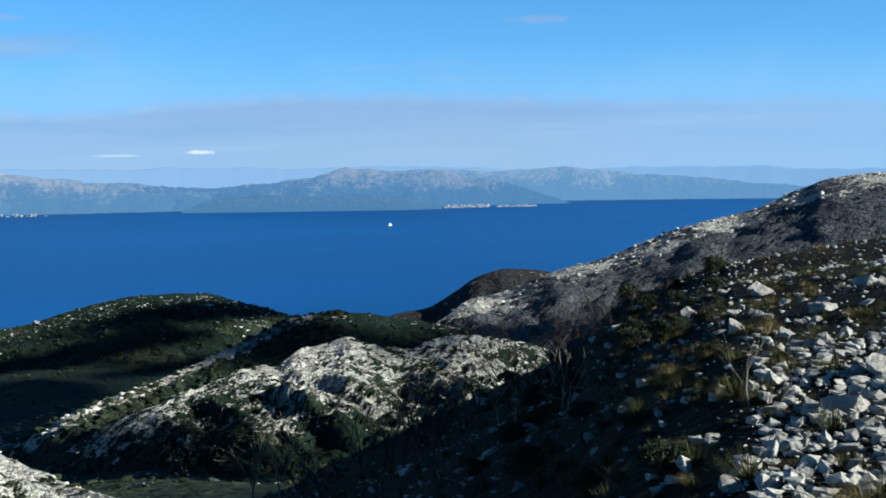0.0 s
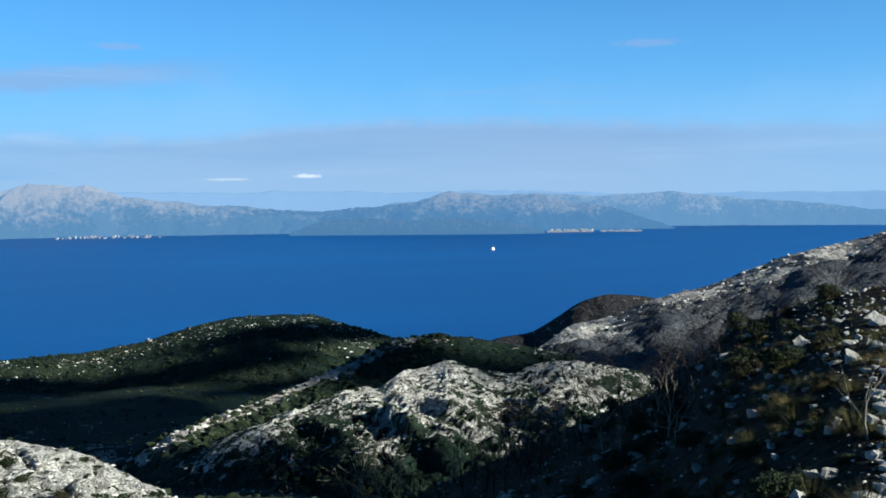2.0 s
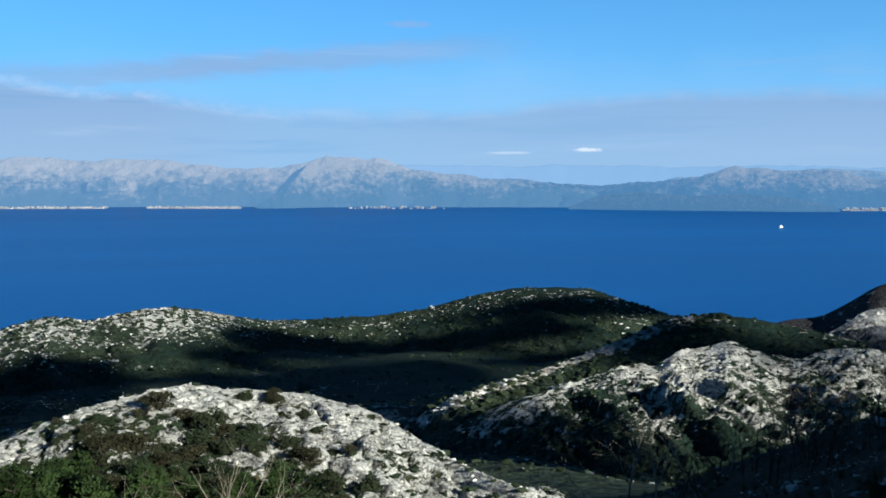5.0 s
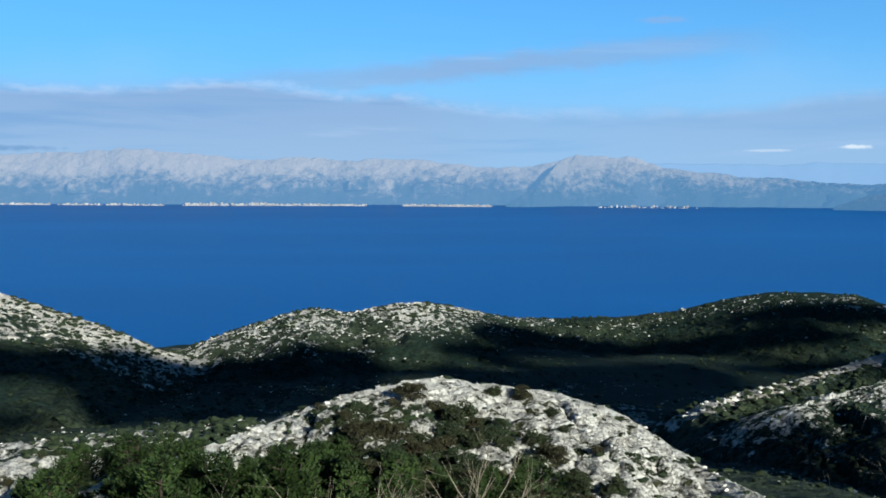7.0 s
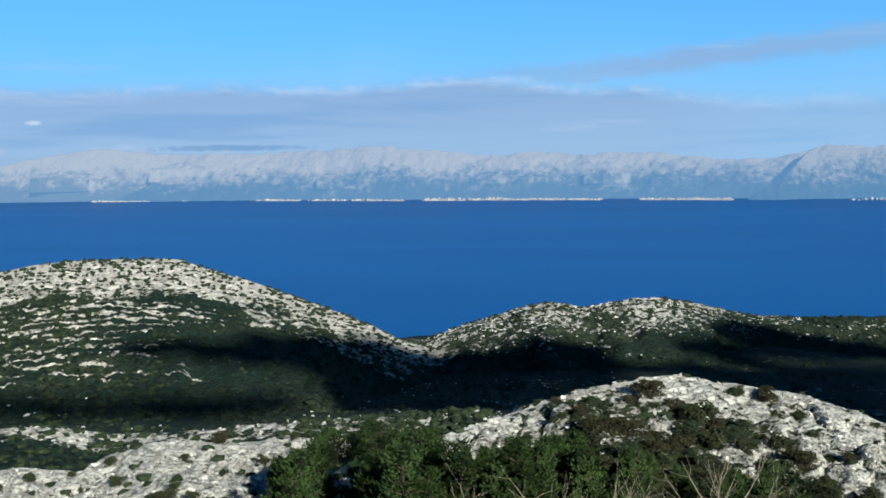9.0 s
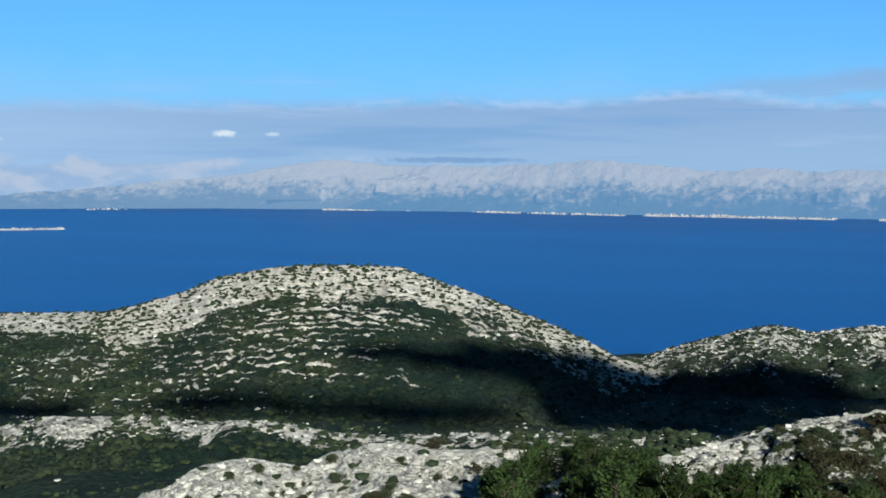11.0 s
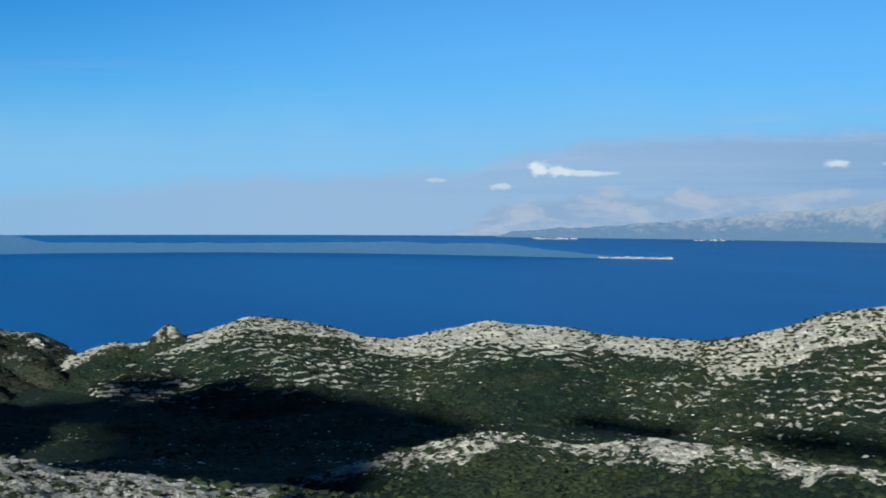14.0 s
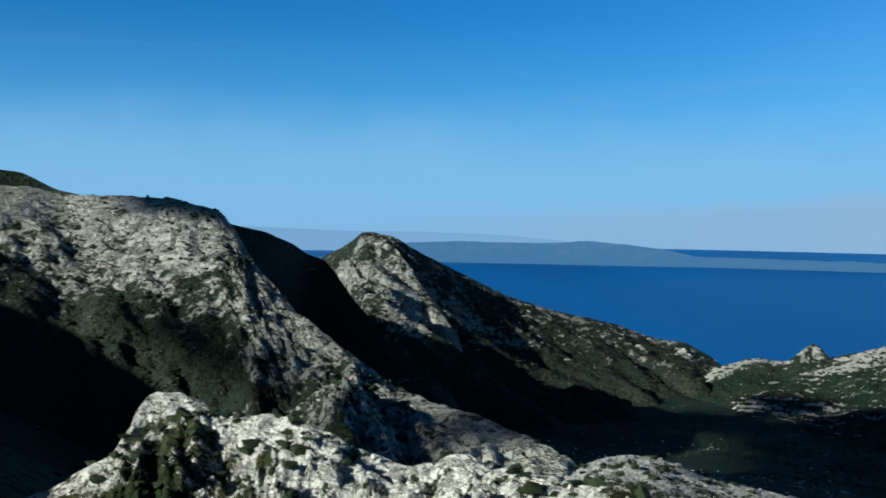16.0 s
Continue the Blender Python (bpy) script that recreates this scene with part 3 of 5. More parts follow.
CAPE = [(-24.5, 3420, 12), (-26, 3420, 48), (-28, 3410, 58), (-31, 3400, 46), (-33, 3400, 56), (-36, 3400, 44), (-38, 3450, 18)]
PYRAMID = [(-16, 3720, 120), (-13.5, 3720, 158), (-11.2, 3700, 174), (-10.3, 3690, 172), (-9.6, 3640, 118), (-8.6, 3560, 62),
    (-7.4, 3490, 20)]
PEAK_SPUR = [(88.2, 650, 50.7), (89.8, 700, 71.7), (91.6, 745, 102.4), (93.4, 772, 107.9)]

ridge("coast", "hill", COAST_HILL, 230, 120, M_MIXED, "limestone hill above the coast with dark scrub", 2.4, 80, 1.0,
      power=1.25, ends=(4, 5), bare=(0.30, 0.08), turn=(0.2, 0.6), gully=7, pale=(-5, 14, 0.22), crown=(0.35, 0.75), block=6, tough=0.22)
ridge("white", "hill", WHITE_HILL, 330, 120, M_WHITE, "bare white limestone hill speckled with dark bushes", 2.0, 130, 0.8,
      1.9, 1.2, ends=(6, 6), bare=(0.80, 0.26), turn=(0.26, 0.38), gully=3.0, broad=22.0, grain=0.4, bands=(0.60, 3.4, 0.30), pale=(7, 21, -0.35), block=6, tough=0.22)
ridge("terrace", "hill", TERRACE_HILL, 330, 150, M_MIXED, "terraced limestone hill with pale rock bands", 2.4, 100, 0.8,
      2.0, 1.2, ends=(5, 4), bare=(0.72, 0.21), turn=(0.08, 0.22), gully=6.0, broad=22.0, grain=0.3, skew=0.4, bands=(0.50, 3.6, 0.14), block=6, tough=0.2)
ridge("brown", "hill", BROWN_HILL, 120, 150, M_BROWN, "brown burnt headland beside the sea", 2.0, 60, 1.3,
      power=1.3, ends=(5, 3), bare=(0.24, 0.12), gully=7)
ridge("right", "ridge", RIGHT_RIDGE, 220, 130, M_SLATE, "long rocky limestone ridge climbing from the sea", 1.9, 90, 0.55,
      power=1.1, ends=(3, 3), bare=(0.64, 0.03), turn=(0.08, 0.28), gully=2.5, bands=(0.12, 9.0, 0.0), block=6, tough=0.2)
ridge("dark", "ridge", DARK_RIDGE, 100, 80, M_GREEN, "scrub-covered ridge with a rocky edge", 1.4, 60, 0.7,
      power=1.2, ends=(6, 6), bare=(0.34, 0.02), turn=(0.02, 0.2), pale=(-29, -10, 0.52), crown=(0.06, 0.2), block=3, tough=0.3)
ridge("spire", "ridge", SPIRE_RIDGE, 90, 50, M_SPIRE, "rocky limestone ridge with a pointed outcrop", 0.9, 100, 1.0,
      power=1.0, ends=(5, 9), bare=(0.60, 0.34), turn=(0.25, 0.9), pale=(-28, -5, -0.24), gully=6.5, broad=30.0, grain=0.3, skew=0.7, block=2.4, tough=0.38)
ridge("peak", "mountain", PEAK, 380, 110, M_DARK, "pointed limestone mountain peak sloping to the sea", 2.0, 110, 1.2,
      power=1.0, ends=(6, 3), bare=(0.40, 0.10), turn=(0.10, 0.5), pale=(88, 99, 0.34), gully=34.0, broad=64.0, grain=0.22, skew=0.8, block=8, tough=0.3)
ridge("spur", "mountain", PEAK_SPUR, 170, 60, M_DARK, "sunlit rocky spur of the pointed peak", 1.6, 90, 0.8,
      power=1.0, ends=(2.0, 3.0), bare=(0.62, 0.14), turn=(0.3, 0.8), gully=9.0, broad=40.0, grain=0.3, skew=0.6, block=6, tough=0.3)
ridge("back", "mountain", BACK_MOUNTAIN, 130, 150, M_DARK, "shaded mountain flank behind the limestone face", 2.2, 50, 1.0,
      power=1.0, ends=(2.2, 4), bare=(0.20, 0.0))
ridge("big", "mountain", BIG_MOUNTAIN, 165, 110, M_DARK, "steep limestone mountain with a sunlit face", 1.3, 110, 1.3,
      power=1.1, ends=(4, 4), bare=(0.72, 0.30), turn=(0.2, 0.7), gully=8.0, broad=60.0, grain=0.7, skew=0.4, crag=0.4, seed=9, block=6, tough=0.25)
ridge("strip", "ridge", STRIP, 50, 30, M_SPIRE, "low white limestone rib across the slope", 0.6, 50, 0.4,
      power=1.2, ends=(5, 5), bare=(0.54, 0.10), turn=(0.10, 0.45), block=2, tough=0.3)
ridge("strip2", "ridge", STRIP2, 45, 30, M_SPIRE, "low limestone rib among scrub", 0.6, 50, 0.4,
      power=1.2, ends=(5, 5), bare=(0.58, 0.08), turn=(0.1, 0.5), block=2, tough=0.3)
ridge("ledge", "ledge", LEDGE, 26, 20, M_KNOLL, "white limestone ledge with bushes", 0.3, 70, 0.5,
      power=1.2, ends=(4, 6), bare=(0.86, 0.34), turn=(0.45, 0.9), gully=1.5, broad=60.0, block=2.2, tough=0.28)
ridge("knoll", "hill", KNOLL, 27, 22, M_KNOLL, "white rocky limestone knoll with evergreen bushes", 0.22, 130, 0.6,
      0.0, 1.3, ends=(7, 6), bare=(0.70, 0.22), turn=(0.45, 0.9), gully=1.8, broad=60.0, grain=0.3, skew=0.6, pale=(-8, 4, -0.22), block=1.8, tough=0.30)
ridge("rib2", "ridge", RIB2, 30, 20, M_RIB, "limestone rib below the viewpoint, greyed for cloud shade", 0.35, 60, 0.6,
      power=1.2, ends=(6, 5), bare=(0.62, 0.15), turn=(0.2, 0.7), block=1.4, tough=0.4)
ridge("rib", "ridge", RIB, 26, 16, M_KNOLL, "jagged white limestone rib with dry grass", 0.14, 120, 1.0,
      0.0, 1.1, ends=(5, 4), bare=(0.70, 0.18), turn=(0.15, 0.7), pale=(101, 130, -0.33), gully=2.6, broad=60.0, grain=0.4, block=2.4, tough=0.36, crag=0.5)
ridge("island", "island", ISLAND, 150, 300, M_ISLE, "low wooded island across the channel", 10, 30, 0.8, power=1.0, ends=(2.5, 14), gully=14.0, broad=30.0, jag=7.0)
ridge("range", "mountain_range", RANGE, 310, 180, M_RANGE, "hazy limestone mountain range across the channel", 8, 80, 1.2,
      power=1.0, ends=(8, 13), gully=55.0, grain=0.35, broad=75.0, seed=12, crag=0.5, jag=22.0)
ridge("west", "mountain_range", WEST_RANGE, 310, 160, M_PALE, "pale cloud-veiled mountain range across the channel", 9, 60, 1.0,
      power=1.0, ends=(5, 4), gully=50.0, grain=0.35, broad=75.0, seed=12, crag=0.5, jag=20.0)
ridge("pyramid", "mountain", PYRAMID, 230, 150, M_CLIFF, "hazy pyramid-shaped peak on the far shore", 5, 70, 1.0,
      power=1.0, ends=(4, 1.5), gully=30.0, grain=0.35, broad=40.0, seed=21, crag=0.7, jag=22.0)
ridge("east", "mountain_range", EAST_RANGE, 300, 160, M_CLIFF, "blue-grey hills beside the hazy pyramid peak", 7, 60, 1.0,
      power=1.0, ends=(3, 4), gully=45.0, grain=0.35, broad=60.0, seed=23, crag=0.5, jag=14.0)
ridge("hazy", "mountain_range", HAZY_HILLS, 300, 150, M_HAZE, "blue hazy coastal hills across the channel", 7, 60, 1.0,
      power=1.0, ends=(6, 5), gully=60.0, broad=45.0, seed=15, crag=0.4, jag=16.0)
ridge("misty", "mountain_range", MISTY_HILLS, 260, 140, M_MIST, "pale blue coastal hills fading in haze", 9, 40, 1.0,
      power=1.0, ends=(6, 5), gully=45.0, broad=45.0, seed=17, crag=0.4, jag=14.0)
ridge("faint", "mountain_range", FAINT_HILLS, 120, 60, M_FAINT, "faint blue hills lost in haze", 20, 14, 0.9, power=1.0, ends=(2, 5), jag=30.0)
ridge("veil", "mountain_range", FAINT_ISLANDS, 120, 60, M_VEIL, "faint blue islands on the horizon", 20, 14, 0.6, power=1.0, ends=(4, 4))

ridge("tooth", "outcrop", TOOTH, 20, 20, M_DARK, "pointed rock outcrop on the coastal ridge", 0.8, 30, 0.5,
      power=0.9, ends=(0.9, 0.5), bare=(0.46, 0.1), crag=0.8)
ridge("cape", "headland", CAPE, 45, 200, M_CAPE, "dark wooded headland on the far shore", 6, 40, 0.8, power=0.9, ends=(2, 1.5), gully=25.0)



def crag(key, b, d, wide, deep, tall, seed, mat, lean=0.0, label="pale jagged limestone crag"):
    """A faceted rock mass that stands out of a hill: a few tilted planes, broken into blocks."""
    rng = np.random.default_rng(seed)
    n = 64
    U, W = np.meshgrid(np.linspace(-1, 1, n), np.linspace(-1, 1, n))
    u, w = U * wide, W * deep
    a = np.linspace(0, 2 * np.pi, 6, endpoint=False) + 0.5 * rng.random(6)
    H = np.min([tall * (1.0 - (np.cos(k) * (U - lean) + np.sin(k) * W) * (1.0 + 0.5 * rng.random())) for k in a], axis=0)
    q = np.radians(b)
    x0, y0 = polar(b, d)
    X, Y = x0 - w * np.sin(q) - u * np.cos(q), y0 + w * np.cos(q) - u * np.sin(q)
    size = wide * 0.16
    cell, crack = blocks(u + 0.5 * w + 0.6 * size * fractal(u, w, 3 * size, 2, 0.5, seed), 0.5 * w + 0.6 * H, size, seed)
    cell2, crack2 = blocks(u, w + 0.4 * H, size * 0.45, seed + 2)
    H = H + 0.25 * tall * fractal(u, w, wide * 0.5, 4, 0.6, seed) + 0.45 * size * (cell - 0.5 - 0.6 * crack + 0.4 * (cell2 - 0.5) - 0.2 * crack2)
    base = top_of(HILLS[key], b, d)
    Z = base - 0.5 * tall + H * 0.9
    Z = np.where(np.maximum(np.abs(U), np.abs(W)) > 0.97, base - 2.2 * tall, Z)
    B = 0.66 + 0.5 * fractal(X, Y, wide * 0.5, 4, 0.6, seed + 5) - 0.3 * crack * (cell2 > 0.5) - 0.25 * ease(base - Z, 0.0, 1.0 * tall)
    ob = sheet("crag", X, Y, Z, mat, bare=B)
    ob.parent = HILL_OB[key]
    return tagged(ob, label)


def top_of(where, b, d):
    """The height of a swept hill at a bearing and distance, or of the ground where that is higher."""
    X, Y, Z, B, A, R = where
    j = np.argmin(np.abs(A[0] - b))
    o = np.argsort(R[:, j])
    if R[o[0], j] <= d <= R[o[-1], j]:
        return max(float(np.interp(d, R[o, j], Z[o, j])), float(ground(b, d)))
    return float(ground(b, d))


crag("spire", -32.6, 214, 7.5, 8.0, 3.6, 5, M_SPIRE, -0.35)
crag("spire", -30.4, 209, 6.0, 7.0, 3.0, 6, M_SPIRE, 0.2)
crag("spire", -27.0, 201, 6.0, 6.0, 2.4, 7, M_SPIRE, -0.2)
crag("spire", -24.6, 196, 5.0, 5.0, 2.0, 8, M_SPIRE, 0.1)
crag("spire", -40.2, 222, 9.0, 8.0, 2.4, 9, M_SPIRE, 0.0)
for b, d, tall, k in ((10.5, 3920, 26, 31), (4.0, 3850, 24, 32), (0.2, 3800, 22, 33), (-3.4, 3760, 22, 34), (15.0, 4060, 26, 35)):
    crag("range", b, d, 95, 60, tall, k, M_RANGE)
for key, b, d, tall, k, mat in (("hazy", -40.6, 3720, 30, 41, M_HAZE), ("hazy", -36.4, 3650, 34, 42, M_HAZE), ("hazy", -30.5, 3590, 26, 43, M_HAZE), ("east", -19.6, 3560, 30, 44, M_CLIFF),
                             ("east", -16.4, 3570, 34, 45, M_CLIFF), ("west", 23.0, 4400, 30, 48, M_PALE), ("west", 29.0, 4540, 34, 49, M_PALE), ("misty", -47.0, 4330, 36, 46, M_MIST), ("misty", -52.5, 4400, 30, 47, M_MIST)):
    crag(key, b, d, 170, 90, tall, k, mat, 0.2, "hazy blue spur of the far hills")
crag("peak", 75.2, 826, 24, 20, 15, 10, M_SPIRE, 0.3)
crag("peak", 77.6, 806, 22, 20, 15, 11, M_SPIRE, 0.3)

# ---- scattered rock and scrub ----
def blob(seed, flat=0.7, jag=0.35, level=1):
    """An uneven lump round the origin, its foot a little below it: corners and triangles."""
    bm = bmesh.new()
    bmesh.ops.create_icosphere(bm, subdivisions=level, radius=1.0)
    rng = np.random.default_rng(seed)
    co = np.array([v.co[:] for v in bm.verts])
    tri = np.array([[v.index for v in f.verts] for f in bm.faces])
    bm.free()
    co = co * (1 + jag * (rng.random((len(co), 1)) * 2 - 1)) + jag * 0.25 * rng.standard_normal(co.shape)
    co[:, 2] = co[:, 2] * flat + flat * 0.55
    return co, tri


ROCKS = [blob(k, 0.5, 0.38) for k in range(8)]
CLUMPS = [blob(20 + k, 0.62, 0.42) for k in range(6)]
CHIPS = [blob(60 + k, 0.75, 0.5) for k in range(8)]
SHARDS = [blob(40 + k, 0.95, 0.45) for k in range(8)]


def spots(where, n, rng, test):
    """Random places on a surface for which test(bare, bearing, distance, random) holds."""
    X, Y, Z, B, A, R = where
    e1 = np.stack([np.diff(X, axis=1)[:-1], np.diff(Y, axis=1)[:-1]])
    e2 = np.stack([np.diff(X, axis=0)[:, :-1], np.diff(Y, axis=0)[:, :-1]])
    area = np.abs(e1[0] * e2[1] - e1[1] * e2[0]).ravel()
    area = area * (test(B, A, R)[:-1, :-1].ravel())
    if area.sum() <= 0:
        return np.zeros((0, 3))
    c = rng.choice(len(area), n, p=area / area.sum())
    i, j = np.unravel_index(c, (X.shape[0] - 1, X.shape[1] - 1))
    u, v = rng.random(n), rng.random(n)

    def at(G):
        return (G[i, j] * (1 - u) + G[i, j + 1] * u) * (1 - v) + (G[i + 1, j] * (1 - u) + G[i + 1, j + 1] * u) * v
    return np.stack([at(X), at(Y), at(Z)], 1)


def scatter(name, label, category, places, protos, lo, hi, mat, rng, lean=0.25, smooth=False, skew=2.6, hill=None):
    """Many lumps on the ground, joined into one mesh; bedrock that crops out of a hill is a part of that hill."""
    cos, tris, base = [], [], 0
    size = lo + (hi - lo) * rng.random(len(places)) ** skew
    kind = rng.integers(0, len(protos), len(places))
    for k, (co, tri) in enumerate(protos):
        pick = np.nonzero(kind == k)[0]
        if not len(pick):
            continue
        a = rng.random(len(pick)) * 2 * np.pi
        sx = size[pick, None] * (0.8 + 0.5 * rng.random((len(pick), 1)))
        sy = size[pick, None] * (0.8 + 0.5 * rng.random((len(pick), 1)))
        x0, y0, z0 = co[:, 0] * sx, co[:, 1] * sy, co[:, 2] * size[pick, None] * (0.75 + 0.5 * rng.random((len(pick), 1)))
        tl = lean * rng.standard_normal((2, len(pick), 1))
        x = x0 * np.cos(a)[:, None] - y0 * np.sin(a)[:, None] + z0 * tl[0]
        y = x0 * np.sin(a)[:, None] + y0 * np.cos(a)[:, None] + z0 * tl[1]
        P = np.stack([x, y, z0], -1) + places[pick][:, None, :]
        cos.append(P.reshape(-1, 3))
        tris.append((tri[None] + base + np.arange(len(pick))[:, None, None] * len(co)).reshape(-1, 3))
        base += len(pick) * len(co)
    co, f = np.concatenate(cos), np.concatenate(tris)
    me = bpy.data.meshes.new(name)
    me.vertices.add(len(co))
    me.vertices.foreach_set("co", co.ravel())
    me.loops.add(f.size)
    me.loops.foreach_set("vertex_index", f.ravel().astype(np.int32))
    me.polygons.add(len(f))
    me.polygons.foreach_set("loop_start", np.arange(0, f.size, 3))
    me.polygons.foreach_set("use_smooth", np.full(len(f), smooth))
    me.update(calc_edges=True)
    me.materials.append(mat)
    if hill:
        ob = tagged(new("outcrop", me), label, kind="stuff")
        ob.parent = hill
        return ob
    return tagged(new(name, me), label, category, kind="stuff")


rng = np.random.default_rng(7)


def speckle(key, count, lo, hi, place):
    """Single pale rocks standing in the scrub."""
    at = spots(HILLS[key], count, rng, lambda B, A, R: np.clip((B - 0.16) * 4, 0, 1))
    scatter("rocks", "single pale rocks standing in scrub on the " + place, "rock", at, ROCKS, lo, hi, M_STONE, rng, skew=3.5, hill=HILL_OB[key])


def drifts(A, R, size):
    """Scrub grows in drifts."""
    return np.clip(0.45 + 3.2 * fractal(*polar(A, R), size, 4, 0.6, 8), 0.05, 1)


def clothe(key, rocks, bushes, rock_size, bush_size, mat=None, shards=False, place="hillside"):
    where = GROUND if key == "ground" else HILLS[key]
    if rocks:
        at = spots(where, rocks, rng, lambda B, A, R: np.clip((B - 0.30) * 3, 0, 1))
        scatter("rocks", "weathered pale limestone outcrops on the " + place, "rock", at, SHARDS if shards else ROCKS, *rock_size, mat or M_STONE, rng, hill=None if key == "ground" else HILL_OB[key])
    if bushes:
        at = spots(where, bushes, rng, lambda B, A, R: np.clip(1.15 - B * 0.7, 0.5, 1) * drifts(A, R, 6 + 0.06 * R))
        scatter("bushes", "dark evergreen maquis bushes on the " + place, "bush", at, CLUMPS, *bush_size, M_LEAF, rng, 0.15, False, 1.5)


for key, count, where in (("white", 2600, "white hill"), ("terrace", 1500, "terraced hill"), ("coast", 1500, "coastal hill")):
    at = spots(HILLS[key], count, rng, lambda B, A, R: np.clip((B - 0.45) * 5, 0, 1))
    scatter("bushes", "single dark juniper bushes on the bare rock of the " + where, "bush", at, CLUMPS, 0.7, 1.5, M_LEAF, rng, 0.15, False, 1.0)
clothe("coast", 3000, 5000, (0.3, 1.0), (0.5, 1.6), place="coastal hill")
clothe("white", 1200, 6500, (0.3, 0.8), (0.5, 1.7), place="white hill")
clothe("terrace", 1500, 6000, (0.3, 0.9), (0.5, 1.5), place="terraced hill")
clothe("right", 2600, 350, (0.3, 1.2), (0.5, 1.2), place="long ridge")
speckle("coast", 3200, 0.3, 1.2, "coastal hill")
speckle("terrace", 1800, 0.3, 1.1, "terraced hill")
speckle("dark", 500, 0.2, 0.7, "scrub ridge")
speckle("white", 700, 0.3, 1.4, "white hill")
clothe("spur", 500, 700, (0.4, 1.1), (0.6, 1.3), mat=M_GREY, place="sunlit spur")
clothe("dark", 1000, 3000, (0.25, 0.8), (0.5, 1.2), place="scrub ridge")
clothe("spire", 900, 4200, (0.15, 0.5), (0.2, 0.5), place="rocky ridge")
clothe("peak", 1800, 3000, (0.4, 1.6), (0.6, 1.5), mat=M_GREY, place="mountain peak")
clothe("big", 1000, 3500, (0.2, 0.6), (0.3, 0.9), mat=M_GREY, place="mountain face")
clothe("strip", 1500, 2400, (0.1, 0.32), (0.3, 0.8), place="low rib")
clothe("strip2", 900, 3400, (0.1, 0.32), (0.3, 0.8), place="low rib")
clothe("ledge", 500, 140, (0.08, 0.40), (0.2, 0.55), place="ledge")
clothe("rib2", 500, 900, (0.08, 0.30), (0.15, 0.55), mat=M_GREY, place="shaded rib")
clothe("knoll", 1400, 1100, (0.05, 0.22), (0.08, 0.30), place="knoll")
clothe("rib", 500, 900, (0.05, 0.16), (0.10, 0.50), place="jagged rib", shards=True)
at = spots(GROUND, 15000, rng, lambda B, A, R: ((R > 62) & (R < 330) & (A > -66) & (A < 112)) * drifts(A, R, 20))
scatter("bushes", "dark evergreen maquis bushes in the valley", "bush", at, CLUMPS, 0.14, 0.42, M_LEAF, rng, 0.15, False, 1.5)
at = spots(GROUND, 7000, rng, lambda B, A, R: ((R > 300) & (R < 640) & (A > -66) & (A < 112)) * drifts(A, R, 50))
scatter("bushes", "dark evergreen maquis bushes in the far valley", "bush", at, CLUMPS, 0.4, 1.3, M_LEAF, rng, 0.15, False, 1.5)
at = spots(GROUND, 4200, rng, lambda B, A, R: ((R > 75) & (R < 500) & (A > -66) & (A < 112)) * np.clip((B - 0.2) * 3, 0, 1))
scatter("rocks", "weathered pale limestone outcrops in the valley", "rock", at, ROCKS, 0.12, 0.6, M_STONE, rng)

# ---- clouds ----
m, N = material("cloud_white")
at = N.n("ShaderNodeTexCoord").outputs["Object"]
# A faint blue glow is put into the cloud's own surface.
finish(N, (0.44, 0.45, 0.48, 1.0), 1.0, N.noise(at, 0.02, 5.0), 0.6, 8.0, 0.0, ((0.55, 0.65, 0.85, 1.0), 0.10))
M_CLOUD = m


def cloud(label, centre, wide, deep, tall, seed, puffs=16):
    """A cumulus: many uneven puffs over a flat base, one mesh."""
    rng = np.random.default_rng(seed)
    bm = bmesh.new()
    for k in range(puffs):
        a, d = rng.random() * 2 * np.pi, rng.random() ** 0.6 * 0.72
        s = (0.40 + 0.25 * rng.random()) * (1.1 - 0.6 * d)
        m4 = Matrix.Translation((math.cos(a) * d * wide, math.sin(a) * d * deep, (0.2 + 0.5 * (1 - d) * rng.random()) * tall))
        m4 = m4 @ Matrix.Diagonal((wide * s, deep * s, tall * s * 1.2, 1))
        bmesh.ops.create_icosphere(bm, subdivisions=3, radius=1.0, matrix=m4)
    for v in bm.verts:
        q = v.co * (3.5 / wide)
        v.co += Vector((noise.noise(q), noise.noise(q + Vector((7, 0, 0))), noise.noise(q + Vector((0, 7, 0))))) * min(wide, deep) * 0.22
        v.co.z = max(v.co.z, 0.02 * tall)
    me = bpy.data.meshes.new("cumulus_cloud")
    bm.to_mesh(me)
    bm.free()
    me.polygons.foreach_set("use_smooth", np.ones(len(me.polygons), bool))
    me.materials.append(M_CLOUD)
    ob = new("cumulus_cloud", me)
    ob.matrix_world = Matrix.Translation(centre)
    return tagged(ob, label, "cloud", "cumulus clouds")


